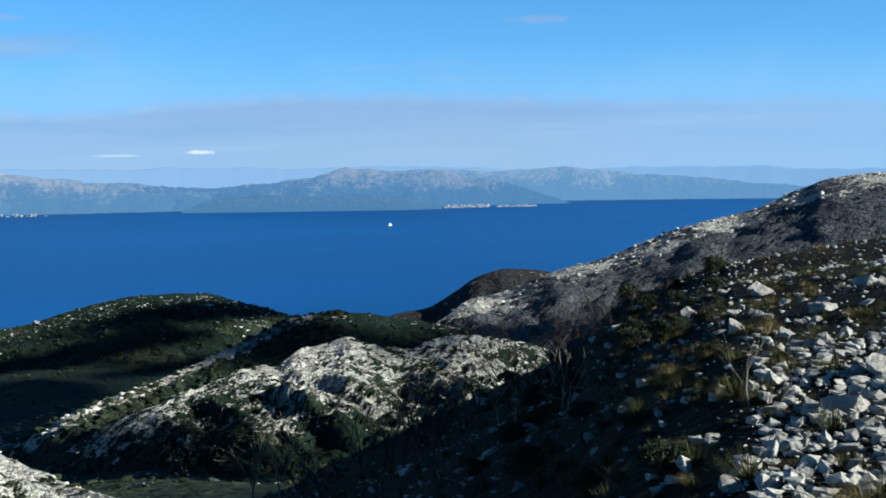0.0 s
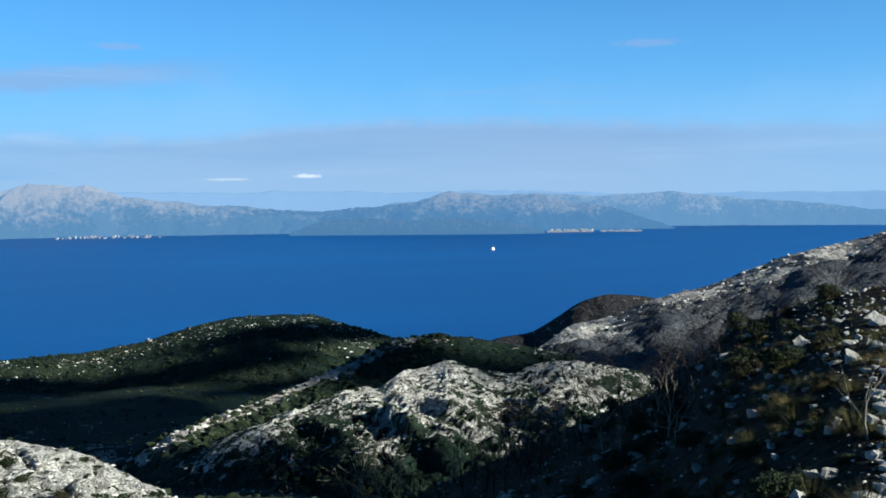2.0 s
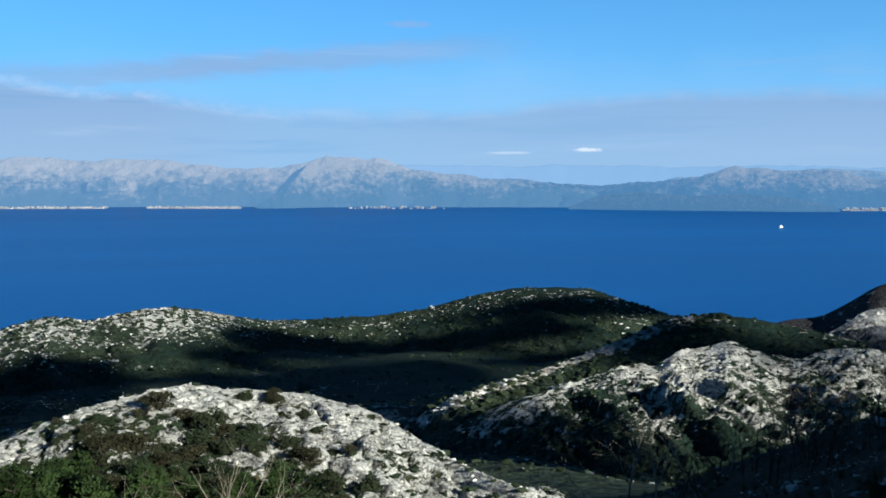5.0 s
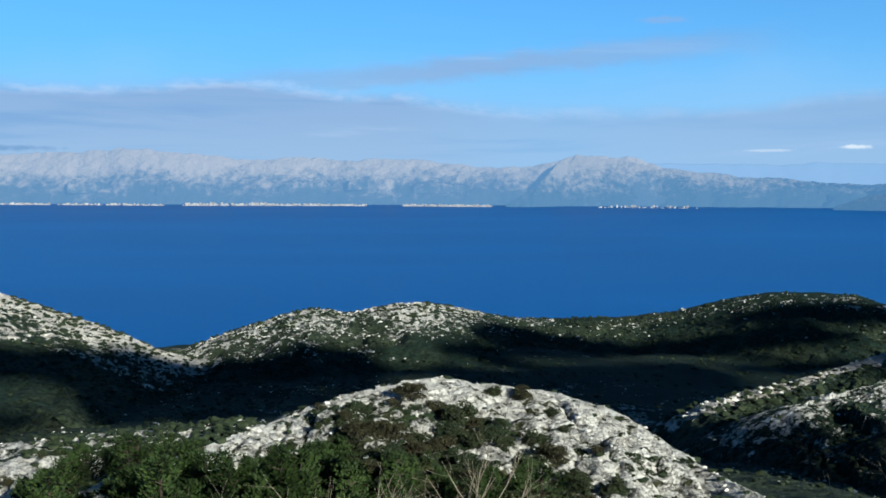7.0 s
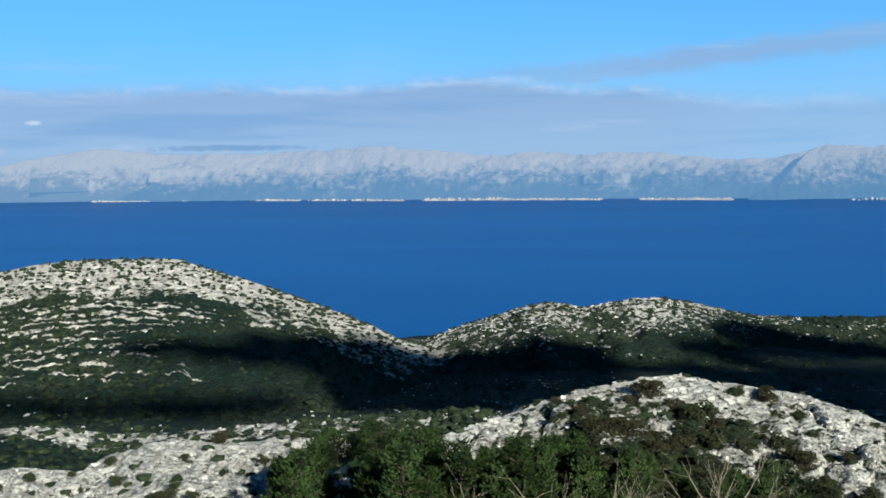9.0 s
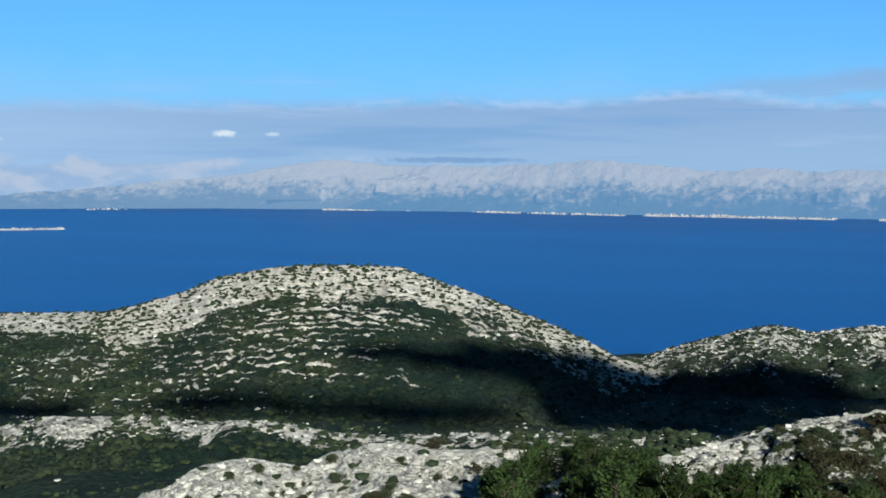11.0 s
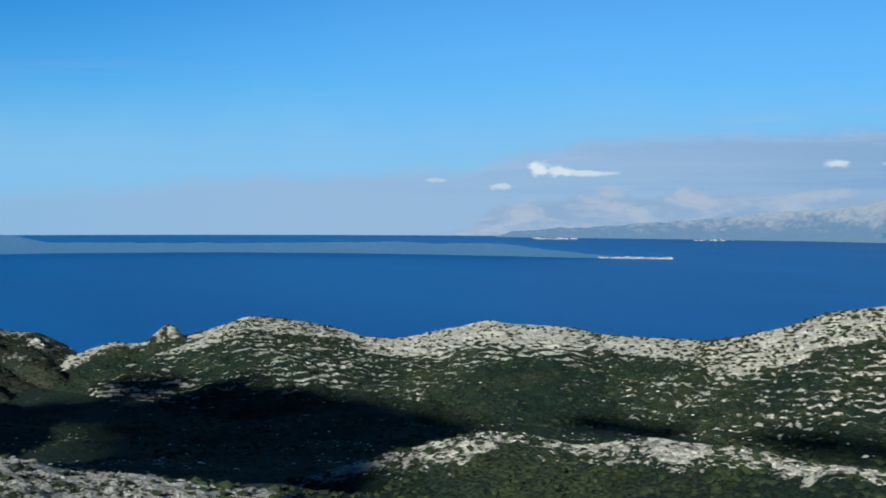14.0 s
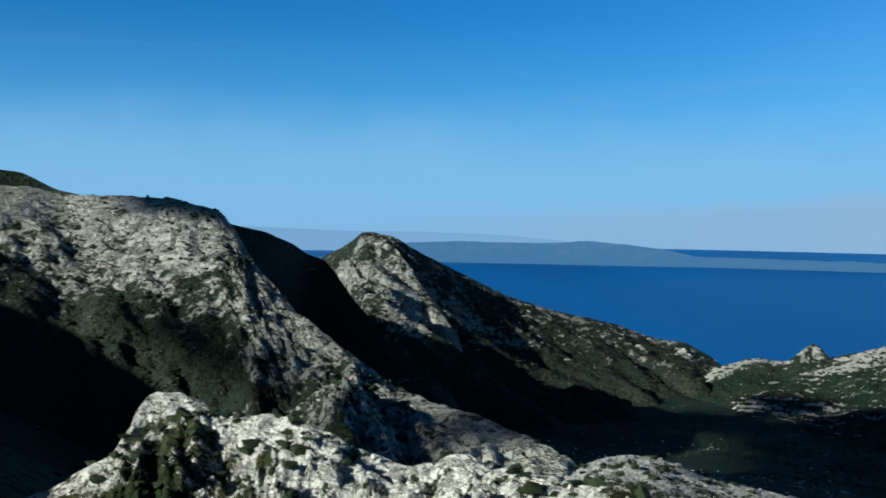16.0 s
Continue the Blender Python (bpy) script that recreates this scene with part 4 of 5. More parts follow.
# Fair-weather cumulus added out of view, sunward of the viewpoint, to shade the valleys.
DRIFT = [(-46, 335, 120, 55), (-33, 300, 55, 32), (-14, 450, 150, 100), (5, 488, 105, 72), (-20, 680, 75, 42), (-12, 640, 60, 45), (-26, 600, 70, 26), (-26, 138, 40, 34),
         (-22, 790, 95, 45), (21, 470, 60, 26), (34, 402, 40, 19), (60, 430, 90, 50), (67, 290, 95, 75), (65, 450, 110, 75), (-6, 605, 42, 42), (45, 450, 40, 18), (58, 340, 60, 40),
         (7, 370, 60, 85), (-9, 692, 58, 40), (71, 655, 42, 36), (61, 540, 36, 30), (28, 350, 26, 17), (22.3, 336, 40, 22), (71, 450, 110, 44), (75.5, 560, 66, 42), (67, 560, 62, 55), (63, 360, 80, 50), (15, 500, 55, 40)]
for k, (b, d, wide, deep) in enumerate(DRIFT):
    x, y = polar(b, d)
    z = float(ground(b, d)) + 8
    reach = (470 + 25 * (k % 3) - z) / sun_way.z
    cloud("fair-weather cumulus cloud out of view, added to shade the land", Vector((x, y, z)) + sun_way * reach, wide, deep, deep * 0.12, 60 + k)
# More added ones, placed to shade steep ground at a height of its own.
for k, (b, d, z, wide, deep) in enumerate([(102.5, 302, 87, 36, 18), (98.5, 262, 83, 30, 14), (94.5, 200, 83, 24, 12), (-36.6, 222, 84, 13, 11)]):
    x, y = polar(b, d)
    cloud("fair-weather cumulus cloud out of view, added to shade the land", Vector((float(x), float(y), z)) + sun_way * ((500 - z) / sun_way.z), wide, deep, deep * 0.12, 140 + k)

# ---- trees, shrubs, boulders and grass near the viewpoint ----
def part(name, bm, mat, parent, label="", smooth=False):
    me = bpy.data.meshes.new(name)
    bm.to_mesh(me)
    bm.free()
    if smooth:
        me.polygons.foreach_set("use_smooth", np.ones(len(me.polygons), bool))
    me.materials.append(mat)
    ob = new(name, me)
    ob.parent = parent
    return tagged(ob, label)


def limb(bm, a, b, ra, rb, sides=5):
    """A tapered stick from a to b."""
    d = (b - a).normalized()
    side = d.orthogonal().normalized()
    up = d.cross(side)
    rings = []
    for p, r in ((a, ra), (b, rb)):
        rings.append([bm.verts.new(p + (side * math.cos(k * 2 * math.pi / sides) + up * math.sin(k * 2 * math.pi / sides)) * r) for k in range(sides)])
    for k in range(sides):
        bm.faces.new((rings[0][k], rings[0][(k + 1) % sides], rings[1][(k + 1) % sides], rings[1][k]))


def wood(name, c):
    m, N = material(name)
    at = N.n("ShaderNodeTexCoord").outputs["Object"]
    g = N.noise(N.stretch(at, 8.0, 8.0, 1.5), 4.0, 5.0)
    finish(N, N.mix(N.step(g, 0.35, 0.65), tuple(0.5 * v for v in c), c), 0.85, g, 0.5, 0.01)
    return m


M_BARK = wood("grey_bark", (0.30, 0.26, 0.20))
M_BURNT = wood("dark_bark", (0.06, 0.045, 0.035))
M_PINE = leafage("pine_needles", (0.013, 0.033, 0.006), (0.034, 0.058, 0.010))
M_OLIVE = leafage("olive_leaves", (0.015, 0.024, 0.009), (0.034, 0.043, 0.016))
M_RUST = leafage("rusty_leaves", (0.020, 0.022, 0.009), (0.040, 0.036, 0.015))
M_STRAW = leafage("dry_grass", (0.12, 0.09, 0.03), (0.22, 0.17, 0.06))
M_GRASS = leafage("green_grass", (0.035, 0.042, 0.012), (0.095, 0.085, 0.024))
M_BOULDER = limestone("boulder_limestone", 0.68)


def leaves(bm, centre, rad, count, size, rng, flat=0.8):
    """Small leaves strewn through an uneven lobe."""
    for k in range(count):
        d = Vector(rng.standard_normal(3)).normalized()
        d.z = abs(d.z) * 0.95 - 0.18
        p = centre + Vector((d.x, d.y, d.z * flat)) * rad * (0.62 + 0.45 * rng.random())
        n = (d + Vector(rng.standard_normal(3)) * 0.6).normalized()
        s = n.orthogonal().normalized()
        s = (s * math.cos(k) + n.cross(s) * math.sin(k))
        t = n.cross(s)
        w = size * (0.6 + 0.8 * rng.random())
        bm.faces.new([bm.verts.new(p + s * w), bm.verts.new(p + t * w * 0.55 + n * w * 0.25), bm.verts.new(p - s * w), bm.verts.new(p - t * w * 0.55)])


def shrub(name, label, category, seed, wide, tall, lobes, per, size, mat, tip=0.0, group=""):
    """A bush: stems, and a crown of leafy lobes. tip: how far it narrows upward."""
    rng = np.random.default_rng(seed)
    root = tagged(new(name), label, category, group)
    stems, crown = bmesh.new(), bmesh.new()
    for k in range(lobes):
        h = rng.random()
        a, d = rng.random() * 2 * math.pi, (rng.random() ** 0.5) * (1 - tip * h) * wide * 0.38
        c = Vector((math.cos(a) * d, math.sin(a) * d, tall * (0.04 + 0.72 * h)))
        r = wide * (0.20 + 0.10 * rng.random()) * (1 - 0.55 * tip * h)
        leaves(crown, c, r, per, size, rng)
        bend = Vector((c.x * 0.35, c.y * 0.35, c.z * 0.45))
        limb(stems, Vector((c.x * 0.1, c.y * 0.1, -0.3)), bend, 0.035 * tall, 0.025 * tall, 4)
        limb(stems, bend, c, 0.025 * tall, 0.008 * tall, 4)
    tagged(part("branchwork", stems, M_BURNT, root, "dark woody stems"), kind="stuff")
    part("crown", crown, mat, root)
    return root


def pine(name, label, category, seed, mat, group):
    """A young pine: a straight stem with whorls of needled branches, 1 m wide and 1.8 m tall."""
    rng = np.random.default_rng(seed)
    root = tagged(new(name), label, category, group)
    stem, boughs, crown = bmesh.new(), bmesh.new(), bmesh.new()
    tall = 1.8
    limb(stem, Vector((0, 0, -0.3)), Vector((0.02, 0.01, tall * 0.9)), 0.045, 0.012, 6)
    for k in range(11):
        h = 0.08 + 0.80 * k / 10
        for j in range(6 if k < 9 else 4):
            a = rng.random() * 2 * math.pi
            reach = 0.56 * (1 - h) ** 0.75 * (0.7 + 0.5 * rng.random()) + 0.05
            p = Vector((0, 0, tall * h))
            q = p + Vector((math.cos(a) * reach, math.sin(a) * reach, reach * (0.25 + 0.3 * rng.random())))
            limb(boughs, p, q, 0.012, 0.005, 3)
            for i in range(26):
                c = p.lerp(q, 0.25 + 0.8 * rng.random()) + Vector(rng.standard_normal(3)) * 0.045
                d = (Vector(rng.standard_normal(3)) * 0.6 + (q - p).normalized() + Vector((0, 0, 0.5))).normalized()
                s = d.orthogonal().normalized() * 0.012
                d = d * 0.085
                crown.faces.new([crown.verts.new(c - s), crown.verts.new(c + d * 0.5 - s * 1.4), crown.verts.new(c + d), crown.verts.new(c + d * 0.5 + s * 1.4), crown.verts.new(c + s)])
    trunk = part("trunk", stem, M_BURNT, root, "dark slender trunk")
    tagged(part("branchwork", boughs, M_BURNT, trunk), kind="stuff")
    part("crown", crown, mat, root, "green needles")
    return root


def bare_tree(seed, tall, mat, label, spread=0.5, levels=3, fork=3):
    """A leafless small tree: trunk, limbs, twigs."""
    rng = np.random.default_rng(seed)
    root = tagged(new("bare_tree"), label, "tree", "leafless trees on the slope")
    trunk, boughs, twigs = bmesh.new(), bmesh.new(), bmesh.new()

    def grow(p, d, length, r, level):
        bm = trunk if level == 0 else boughs if level == 1 else twigs
        for k in range(3):
            d = (d + Vector(rng.standard_normal(3)) * 0.13 + Vector((0, 0, 0.05))).normalized()
            q = p + d * length / 3
            limb(bm, p, q, r, r * 0.82, 6 if level == 0 else 4)
            p, r = q, r * 0.82
            if level < levels - 1 and (k > 0 or level > 0):
                for j in range(int(rng.integers(1, fork))):
                    e = (d + Vector(rng.standard_normal(3)) * spread).normalized()
                    e.z = abs(e.z) * 0.8 + 0.1
                    grow(p, e.normalized(), length * (0.55 + 0.25 * rng.random()), r * 0.6, level + 1)
    grow(Vector((0, 0, -0.25)), Vector((0.1 * rng.standard_normal(), 0.1 * rng.standard_normal(), 1)).normalized(), tall * 0.62, 0.016, 0)
    stem = part("trunk", trunk, mat, root, smooth=True)
    tagged(part("branchwork", boughs, mat, stem), kind="stuff")
    tagged(part("twig_crown", twigs, mat, stem), kind="stuff")
    return root


class Kind:
    """A few forms of one thing; the first use of each is the thing itself, later ones are copies."""

    def __init__(self, forms):
        self.forms, self.used = forms, set()

    def place(self, k, b, d, z, spin, size):
        k = k % len(self.forms)
        x, y = polar(b, d)
        at = pose(float(x), float(y), z, 0, 0, spin)
        ob = self.forms[k]
        if k in self.used:
            ob = copy_thing(ob, at)
        self.used.add(k)
        ob.matrix_basis = at @ Matrix.Diagonal((size, size, size, 1))
        return ob


pick = np.random.default_rng(31)

# Evergreen bushes on the knoll: bearing, distance, width.
ROUND = Kind([shrub("evergreen_bush", "rounded dark olive evergreen bush on pale rock", "bush", 100 + k, 1.0, 0.60, 15, 150, 0.034,
                    (M_OLIVE, M_LEAF, M_OLIVE, M_RUST)[k], group="bushes on the knoll") for k in range(4)])
KNOLL_BUSHES = [(-1.7, 64.7, 1.9), (0.8, 62.6, 1.6), (1.8, 60.9, 1.3), (-3.4, 64.5, 1.6), (-4.5, 62.5, 2.3), (-4.0, 59.5, 1.9), (-6.4, 68.5, 1.2),
                (-8.1, 68.2, 1.6), (-9.7, 65.9, 0.9), (-0.2, 59.2, 1.3), (-2.3, 59.4, 1.9), (-3.3, 57.7, 1.9), (-5.4, 58.3, 1.6), (-6.6, 61.4, 1.3),
                (-8.9, 59.8, 1.6), (-9.6, 57.5, 2.0), (-11.2, 58.8, 1.1), (3.3, 61.8, 0.7), (3.2, 63.5, 0.8), (-12.2, 58.4, 0.9), (-8.4, 55.0, 1.9),
                (-5.3, 54.5, 1.6), (-13.1, 51.3, 1.3), (0.8, 56.3, 2.1), (2.8, 54.8, 1.9), (-6.2, 60.5, 1.2), (-10.3, 62.8, 0.8), (-13.5, 62.7, 0.5),
                (-12.6, 60.6, 0.5), (-1.4, 62.5, 0.8), (4.7, 58.0, 0.8), (-0.6, 55.7, 1.6)]
for k, (b, d, wide) in enumerate(KNOLL_BUSHES):
    z = top_of(HILLS["knoll"], b, d)
    ROUND.place(k if k % 9 else 3, b, d, z - 0.15, 70.0 * k, wide * (1.0 + 0.1 * pick.random()))

for k in range(46):
    b, d = -11 + 15 * pick.random(), 51 + 13 * pick.random()
    ROUND.place(int(pick.integers(0, 8)), b, d, top_of(HILLS["knoll"], b, d) - 0.1, 360 * pick.random(), 0.4 + 1.1 * pick.random() ** 1.5)

# Low green wood between the viewpoint and the knoll.
GREEN = Kind([pine("pine_sapling", "young green pine among maquis on the slope", "tree", 120 + k, M_PINE, "low wood before the knoll") for k in range(4)])
DENSE = Kind([shrub("maquis_shrub", "dense dark green maquis shrub on the slope", "shrub", 130 + k, 1.0, 0.80, 15, 140, 0.033,
                    (M_LEAF, M_OLIVE, M_RUST)[k], group="low wood before the knoll") for k in range(3)])
for k in range(400):
    b = -26 + 45 * pick.random()
    d = 38 + (17 if b < 7 else 36) * pick.random()
    green = b > 2 or pick.random() < 0.25
    if b < -12 and pick.random() < 0.45:
        continue
    z = max(top_of(HILLS["knoll"], b, d), top_of(HILLS["ledge"], b, d) if b > 11 else 0)
    # The wood grows lower towards the knoll's foot.
    room = EYE - z - d * math.tan(radians(float(np.interp(b, [-27, -18, -13, -9, -4, 2, 5.5, 7.6, 10, 15, 20], [24.0, 22.0, 17.8, 15.8, 15.3, 14.6, 14.9, 15.2, 14.0, 14.0, 15.8])) + 1.0 * pick.random()))
    size = min((1.3 + 1.1 * pick.random()) if green else (1.2 + 1.2 * pick.random()), room / (1.5 if green else 0.9))
    if size > 0.5:
        (GREEN if green else DENSE).place(int(pick.integers(0, 9)), b, d, z - 0.15, 360 * pick.random(), size)
for k in range(45):
    b, d = -11.5 + 18 * pick.random(), 43 + 9.5 * pick.random()
    DENSE.place(int(pick.integers(0, 9)), b, d, top_of(HILLS["knoll"], b, d) - 0.1, 360 * pick.random(), 0.6 + 0.9 * pick.random())
for k in range(46):
    b, d = 16 + 24 * pick.random(), 66 + 24 * pick.random()
    z = top_of(HILLS["ledge"], b, d)
    DENSE.place(int(pick.integers(0, 9)), b, d, z - 0.1, 360 * pick.random(), 0.7 + 0.9 * pick.random())
for k in range(60):
    b, d = -54 + 14 * pick.random(), 7 + 30 * pick.random()
    DENSE.place(int(pick.integers(0, 9)), b, d, float(ground(b, d)) - 0.05, 360 * pick.random(), (0.2 + 0.4 * pick.random()) * (0.5 + d / 40))

# Brownish shrubs at the end of the jagged rib.
for k in range(12):
    b, d = 74.0 + 5.5 * pick.random(), 42.5 + 2.5 * pick.random()
    DENSE.place(2, b, d, top_of(HILLS["rib"], b, d) - 0.1, 360 * pick.random(), 0.5 + 0.6 * pick.random())

# Leafless trees and twiggy shrubs.
PALE = Kind([bare_tree(200 + k, 1.0, M_BARK, "leafless small tree with pale grey bark") for k in range(4)])
SOOTY = Kind([bare_tree(210 + k, 1.0, M_BURNT, "leafless tree with dark scorched bark", 0.55, 4) for k in range(3)])
for k, (b, d, tall) in enumerate([(-45.2, 15.8, 1.1), (-44.7, 18.1, 1.3), (-42.5, 18.0, 0.9), (-38.0, 31, 2.2), (-36.9, 31, 1.9), (-35.6, 31.5, 1.9),
                                  (-54.6, 8.6, 0.75), (-55.6, 8.4, 0.7), (-38.1, 14.0, 0.8), (-44.1, 21.0, 1.4), (-41.4, 22.5, 1.2), (-39.2, 30, 2.3), (-37.4, 32, 2.3),
                                  (-27.7, 33, 2.9), (-29.1, 30, 2.6), (-25.6, 34, 2.2), (5.1, 40, 3.2), (-5.7, 38, 4.0), (0.0, 38, 2.8), (3.5, 39, 2.2), (-3.5, 38, 2.6),
                                  (-1.6, 37, 2.4), (7.0, 40, 2.6), (-6.9, 38, 3.0), (8.3, 41, 2.0), (-9.2, 39, 2.4), (-33.0, 32, 2.0), (-31.2, 31, 2.2), (44, 52, 2.2), (7.9, 37, 2.8), (4.5, 36, 3.4), (3.0, 37, 2.6), (0.4, 36, 3.2),
                                  (-1.3, 35, 2.6), (-4.0, 36, 2.8), (-6.6, 36, 3.6), (-7.6, 37, 3.0), (1.4, 35, 2.0), (10.5, 38, 2.2)]):
    PALE.place(k, b, d, float(ground(b, d)), 83.0 * k, tall)
for k, (b, d, tall) in enumerate([(-46.9, 26.0, 1.9), (-47.6, 27, 1.6), (-46.0, 25, 1.3), (-53.3, 33, 1.7), (-50.5, 31, 1.2), (-43.2, 28, 1.7), (-40.4, 29, 2.0), (-39.0, 31, 1.9),
                                  (-36.2, 32, 1.8), (-34.4, 33, 1.8), (-45.4, 24, 1.2), (-48.6, 29, 1.5), (-41.8, 30, 1.6), (-30.3, 32, 1.8)]):
    SOOTY.place(k, b, d, float(ground(b, d)), 57.0 * k, tall)

for k in range(48):
    b, d = -46 + 16 * pick.random(), 24 + 10 * pick.random()
    SOOTY.place(k, b, d, float(ground(b, d)), 360 * pick.random(), 1.0 + 1.2 * pick.random())


# Boulders and stones of the near slope.
def boulder(seed):
    rng = np.random.default_rng(seed)
    bm = bmesh.new()
    bmesh.ops.create_icosphere(bm, subdivisions=3, radius=0.5)
    planes = [(Vector(rng.standard_normal(3)).normalized(), 0.17 + 0.17 * rng.random()) for k in range(18)]
    shift = Vector(rng.standard_normal(3)) * 9
    for v in bm.verts:
        for n, h in planes:
            over = v.co.dot(n) - h
            if over > 0:
                v.co -= n * over
        q = v.co * 3 + shift
        v.co *= 1.12 + 0.22 * noise.noise(q) + 0.13 * noise.noise(q * 2.7) + 0.10 * noise.noise(q * 6)
        v.co.z = v.co.z * 0.75 + 0.10
    me = bpy.data.meshes.new("boulder")
    bm.to_mesh(me)
    bm.free()
    me.materials.append(M_BOULDER)
    return tagged(new("boulder", me), "pale weathered limestone boulder on the slope", "boulder", "boulders on the near slope")


STONES = Kind([boulder(300 + k) for k in range(7)])
HERO = [(-59.7, 8.0, 0.55), (-46.7, 9.8, 0.26), (-46.4, 10.5, 0.3), (-54.0, 12.9, 0.5), (-56.4, 11.7, 0.42), (-55.5, 18.6, 0.7), (-58.5, 13.1, 0.55), (-60.7, 15.5, 0.6),
        (-49.2, 29.5, 0.9), (-53.7, 6.3, 0.34), (-57.6, 7.0, 0.26), (-57.0, 5.9, 0.3), (-52.0, 18.5, 0.7), (-40.7, 30.0, 0.9), (-47.6, 21.3, 0.45), (-61.2, 5.5, 0.3),
        (-52.8, 7.7, 0.3), (-61.0, 9.2, 0.5), (-62.0, 8.4, 0.6)]
k = 0
for b, d, wide in HERO:
    STONES.place(k, b, d, float(ground(b, d)) - 0.05, 49.0 * k, wide * 0.85)
    k += 1
while k < 98:
    hb, hd, hw = HERO[int(pick.integers(0, len(HERO)))]
    b, d = hb + 3.0 * pick.standard_normal(), hd * (1 + 0.22 * pick.standard_normal())
    if pick.random() < 0.3:
        b, d = -66 + 32 * pick.random(), 5 + 32 * pick.random()
    if d < 4.5 or d > 38:
        continue
    wide = (0.05 + 0.24 * pick.random() ** 2.5) * (0.6 + d / 24)
    STONES.place(k, b, d, float(ground(b, d)) - 0.04, 360 * pick.random(), wide)
    k += 1
for k in range(48):
    b, d = -50 + 15 * pick.random(), 7 + 22 * pick.random()
    STONES.place(k, b, d, float(ground(b, d)) - 0.05, 360 * pick.random(), (0.08 + 0.28 * pick.random() ** 2) * (0.6 + d / 30))
at = spots(GROUND, 4000, rng, lambda B, A, R: ((R > 3) & (R < 40) & (A > -66) & (A < -30)) * (0.4 + 0.6 * (A < -50)) * (0.05 + np.clip(B - 0.25, 0, 1) + 0.4 * ((A < -55) & (R > 5) & (R < 11))) / np.clip(R, 5, 40))
scatter("rubble", "broken limestone rubble strewn on the slope", "rubble", at, CHIPS, 0.010, 0.065, M_BOULDER, rng, skew=3.0)

# Grass: dry and greenish tussocks.
def tussocks(label, count, mat, seed, zone, lo, hi, blades=130):
    rng = np.random.default_rng(seed)
    at = spots(GROUND, count, rng, zone)
    n = count * blades
    base = np.repeat(at, blades, 0)
    h = np.repeat(lo + (hi - lo) * rng.random(count) ** 1.5, blades)
    a, out = rng.random(n) * 2 * np.pi, rng.random(n)
    root = base + np.stack([np.cos(a) * out * h * 0.35, np.sin(a) * out * h * 0.35, np.full(n, -0.02)], 1)
    tip = root + np.stack([np.cos(a) * h * (0.25 + 0.7 * out), np.sin(a) * h * (0.25 + 0.7 * out), h * (1.0 - 0.5 * out) * (0.6 + 0.5 * rng.random(n))], 1)
    side = np.stack([-np.sin(a), np.cos(a), np.zeros(n)], 1) * (0.0015 + 0.004 * h)[:, None]
    co = np.stack([root - side, root + side, tip], 1).reshape(-1, 3)
    me = bpy.data.meshes.new("grass")
    me.from_pydata(co.tolist(), [], np.arange(n * 3).reshape(-1, 3).tolist())
    me.materials.append(mat)
    return tagged(new("grass", me), label, "grass", kind="stuff")


slope = lambda B, A, R: ((R > 3.5) & (R < 38) & (A > -67) & (A < -28)) / np.clip(R, 4, 40) * np.clip(0.55 - B, 0.05, 1)
tussocks("dry straw-coloured grass tussocks on the slope", 320, M_STRAW, 5, slope, 0.08, 0.22, 160)
tussocks("olive green grass tussocks on the slope", 900, M_GRASS, 6, slope, 0.08, 0.26, 140)

# ---- the far shore ----
M_WALL, N = material("house_plaster")
at = N.n("ShaderNodeTexCoord").outputs["Object"]
# The far shore's blue haze is painted into the plaster as a faint glow.
finish(N, N.mix(N.n("ShaderNodeNewGeometry").outputs["Random Per Island"], (0.40, 0.37, 0.33), (0.16, 0.14, 0.12)), 0.9, glow=((0.15, 0.28, 0.48, 1.0), 0.25))


def shore(b):
    return np.interp(b, [-60, -55, -45, -30, -9, 12, 25, 35, 50], [4300, 4150, 3650, 3380, 3420, 3700, 4200, 4420, 4420])


def town(b0, b1, count, seed, label, back=34, lift=5.0, dist=None, on=""):
    """A strip of small pale houses with pitched roofs along a shore."""
    rng = np.random.default_rng(seed)
    bm = bmesh.new()
    for k in range(2 * count):
        b = b0 + (b1 - b0) * rng.random()
        u = rng.random() ** 2
        d = float(dist or shore(b)) + 4 + back * u
        x, y = polar(b, d)
        w, dp, h = 2.5 + 6 * rng.random() ** 2, 4 + 4 * rng.random(), 0.2 + 1.3 * rng.random() ** 2
        z = top_of(HILLS[on], b, d) if on else 1 + lift * u
        m4 = pose(float(x), float(y), z, 0, 0, b + 12 * rng.standard_normal())
        q = [bm.verts.new(m4 @ Vector((sx * w / 2, sy * dp / 2, z))) for z in (-6, h) for sx, sy in ((-1, -1), (1, -1), (1, 1), (-1, 1))]
        r = [bm.verts.new(m4 @ Vector((sx * w / 2, 0, h + 0.8))) for sx in (-1, 1)]
        for f in ((0, 1, 5, 4), (1, 2, 6, 5), (2, 3, 7, 6), (3, 0, 4, 7)):
            bm.faces.new([q[i] for i in f])
        bm.faces.new((q[4], q[5], r[1], r[0]))
        bm.faces.new((q[6], q[7], r[0], r[1]))
        bm.faces.new((q[5], q[6], r[1]))
        bm.faces.new((q[7], q[4], r[0]))
    me = bpy.data.meshes.new("seaside_town")
    bm.to_mesh(me)
    bm.free()
    me.materials.append(M_WALL)
    return tagged(new("seaside_town", me), label, "town", kind="stuff")


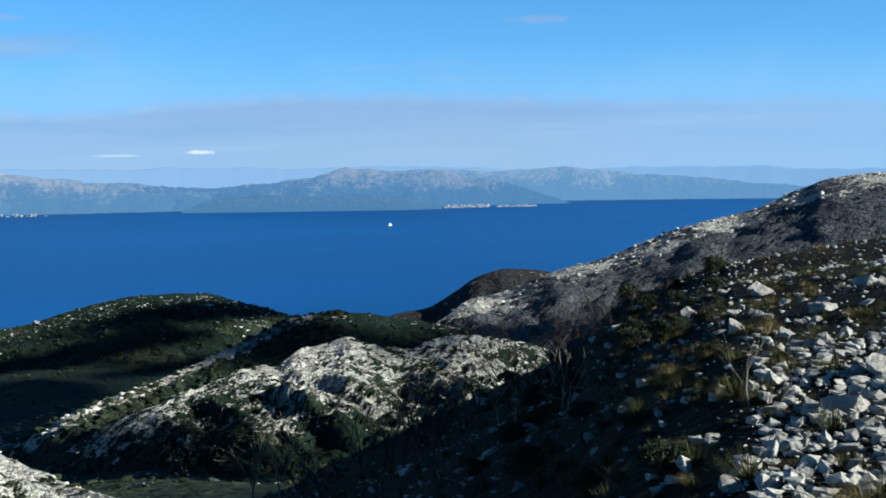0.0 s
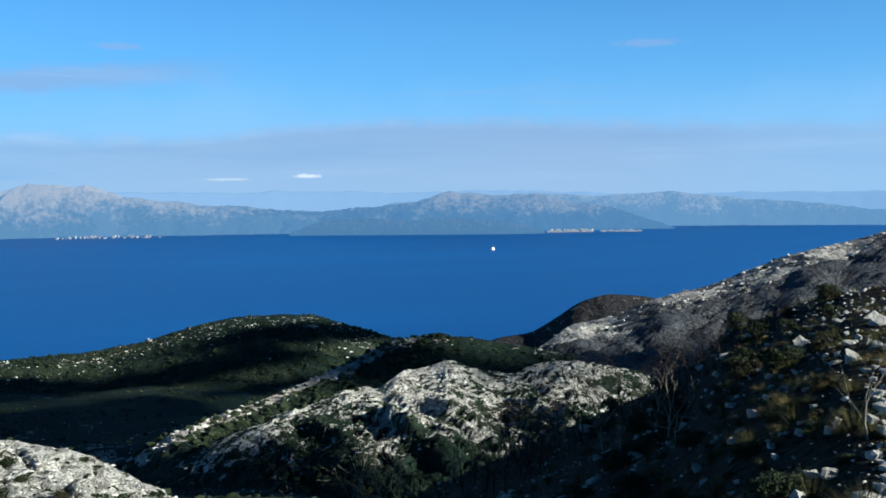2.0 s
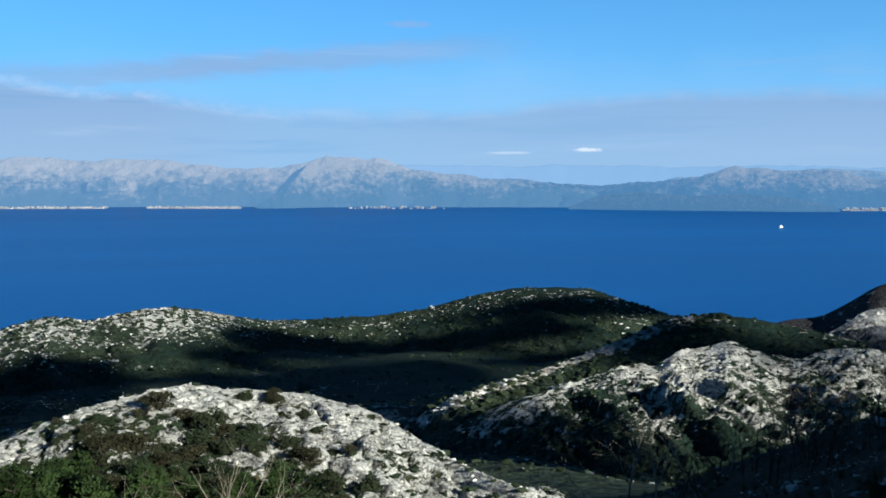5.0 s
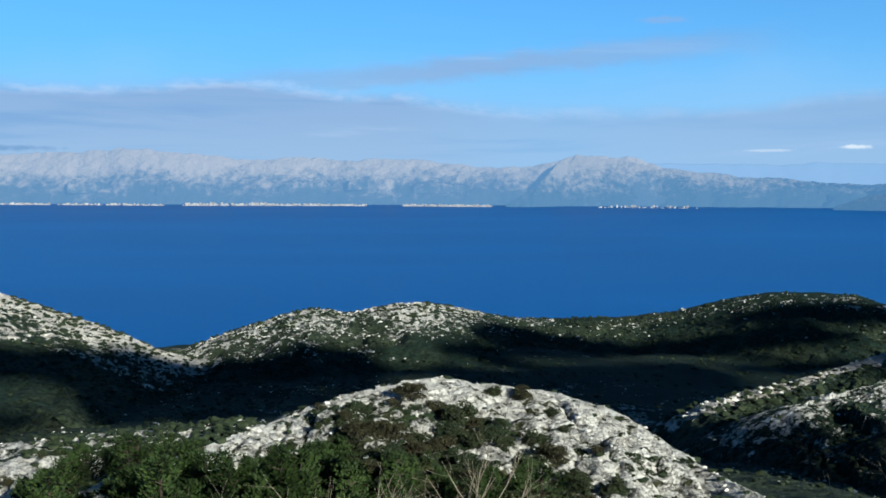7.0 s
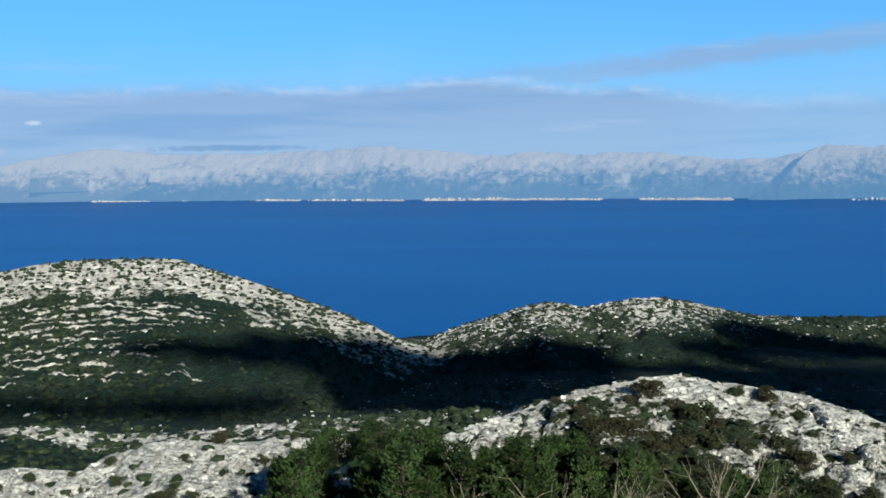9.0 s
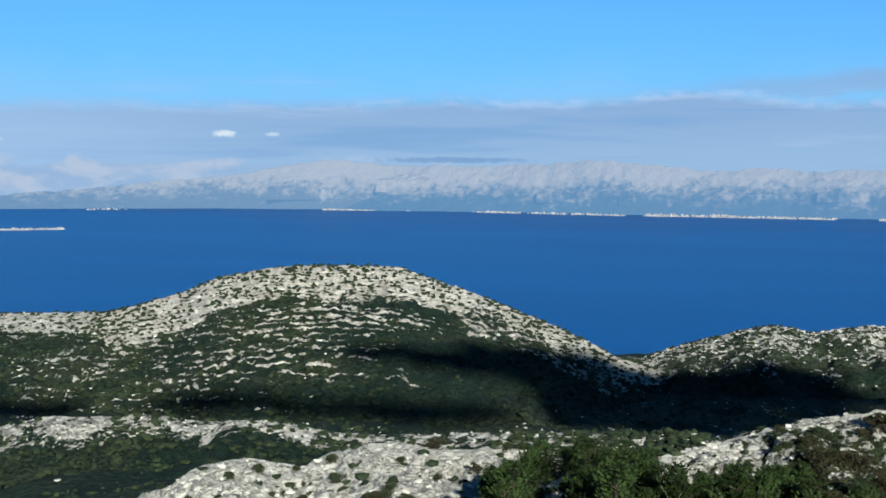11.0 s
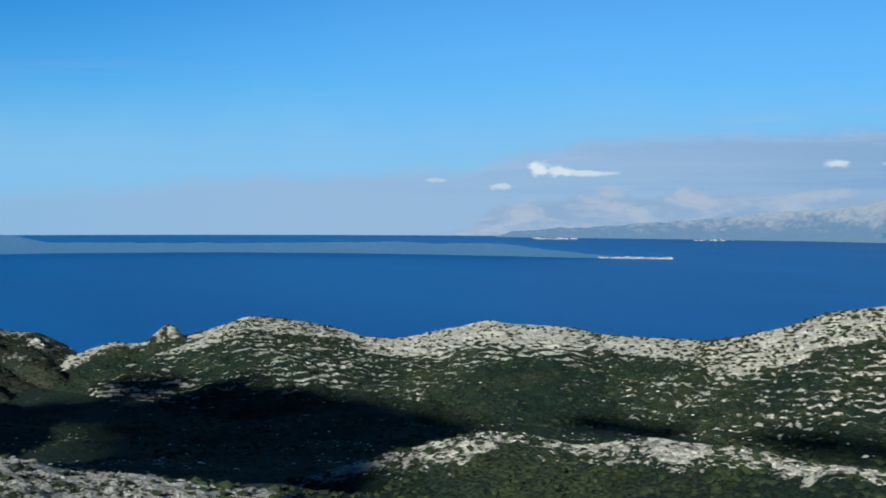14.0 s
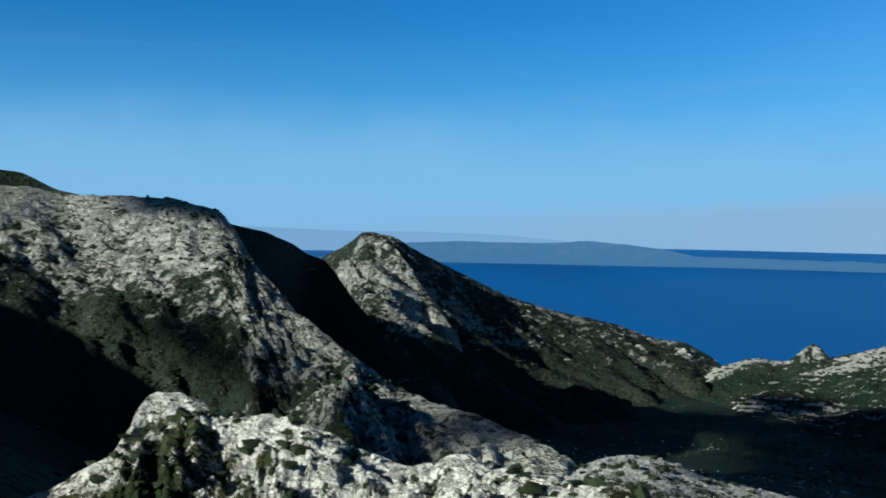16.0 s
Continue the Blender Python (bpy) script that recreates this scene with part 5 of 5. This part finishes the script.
town(-6.3, -1.4, 130, 1, "pale houses of a town along the far shore")
town(0.6, 6.0, 110, 2, "white waterfront of a far seaside town")
town(6.0, 10.5, 90, 3, "white houses rising behind a far waterfront", 50, 9)
town(11.5, 16.8, 60, 4, "scattered white houses on the far shore")
town(17.2, 20.0, 40, 5, "white hamlet on the far shore")
town(23.2, 26.5, 50, 6, "white harbour houses on the far shore")
town(26.5, 28.2, 30, 7, "white harbour houses on the far shore")
town(38.5, 40.5, 14, 8, "small white hamlet on the far shore")
town(46.8, 49.2, 30, 9, "small white hamlet on the far shore")
town(-17.5, -12.0, 22, 10, "scattered houses of a village under the cliffs", 60, 6)
town(-41.0, -38.5, 60, 11, "pale houses of a far bay town", 70, 9)
town(-43.6, -41.4, 50, 12, "sunlit quay buildings of a far bay town", 20, 4)
town(41.6, 45.6, 60, 13, "white village along the island's tip", 10, 3, 2690)
town(66.7, 67.5, 14, 14, "white hamlet on the wooded island", 20, 3, 2900, "island")
town(76.8, 77.6, 8, 15, "white hamlet on the wooded island", 20, 3, 2900, "island")

# Ferry.
ferry = tagged(new("ferry"), "small white ferry on the open channel", "boat")
bm = bmesh.new()
bmesh.ops.create_cube(bm, size=1.0, matrix=Matrix.Diagonal((13, 4.0, 2.4, 1)))
for v in bm.verts:
    if v.co.x > 0:
        v.co.y *= 0.25 if v.co.z > 0 else 0.1
        v.co.x += 1.5 if v.co.z > 0 else 0
bmesh.ops.bevel(bm, geom=bm.edges[:], offset=0.2, segments=1, affect="EDGES")
M_SHIP, N = material("white_ship_paint")
at = N.n("ShaderNodeTexCoord").outputs["Object"]
finish(N, N.mix(N.step(N.noise(at, 0.8), 0.55, 0.7), (0.82, 0.82, 0.82), (0.70, 0.70, 0.68)), 0.5)
part("hull", bm, M_SHIP, ferry)
for nm, size, at in (("deckhouse", (7.5, 3.2, 2.2), (-0.8, 0, 2.2)), ("bridge", (3, 2.8, 1.8), (0.8, 0, 4.1)), ("funnel", (1.0, 1.0, 1.8), (-2.6, 0, 4.0))):
    bm = bmesh.new()
    bmesh.ops.create_cube(bm, size=1.0, matrix=Matrix.Translation(at) @ Matrix.Diagonal((*size, 1)))
    bmesh.ops.bevel(bm, geom=bm.edges[:], offset=0.15, segments=1, affect="EDGES")
    part(nm, bm, M_SHIP, ferry)
x, y = polar(-35.5, 2400)
ferry.matrix_world = pose(float(x), float(y), 0.9, 0, 0, 20)
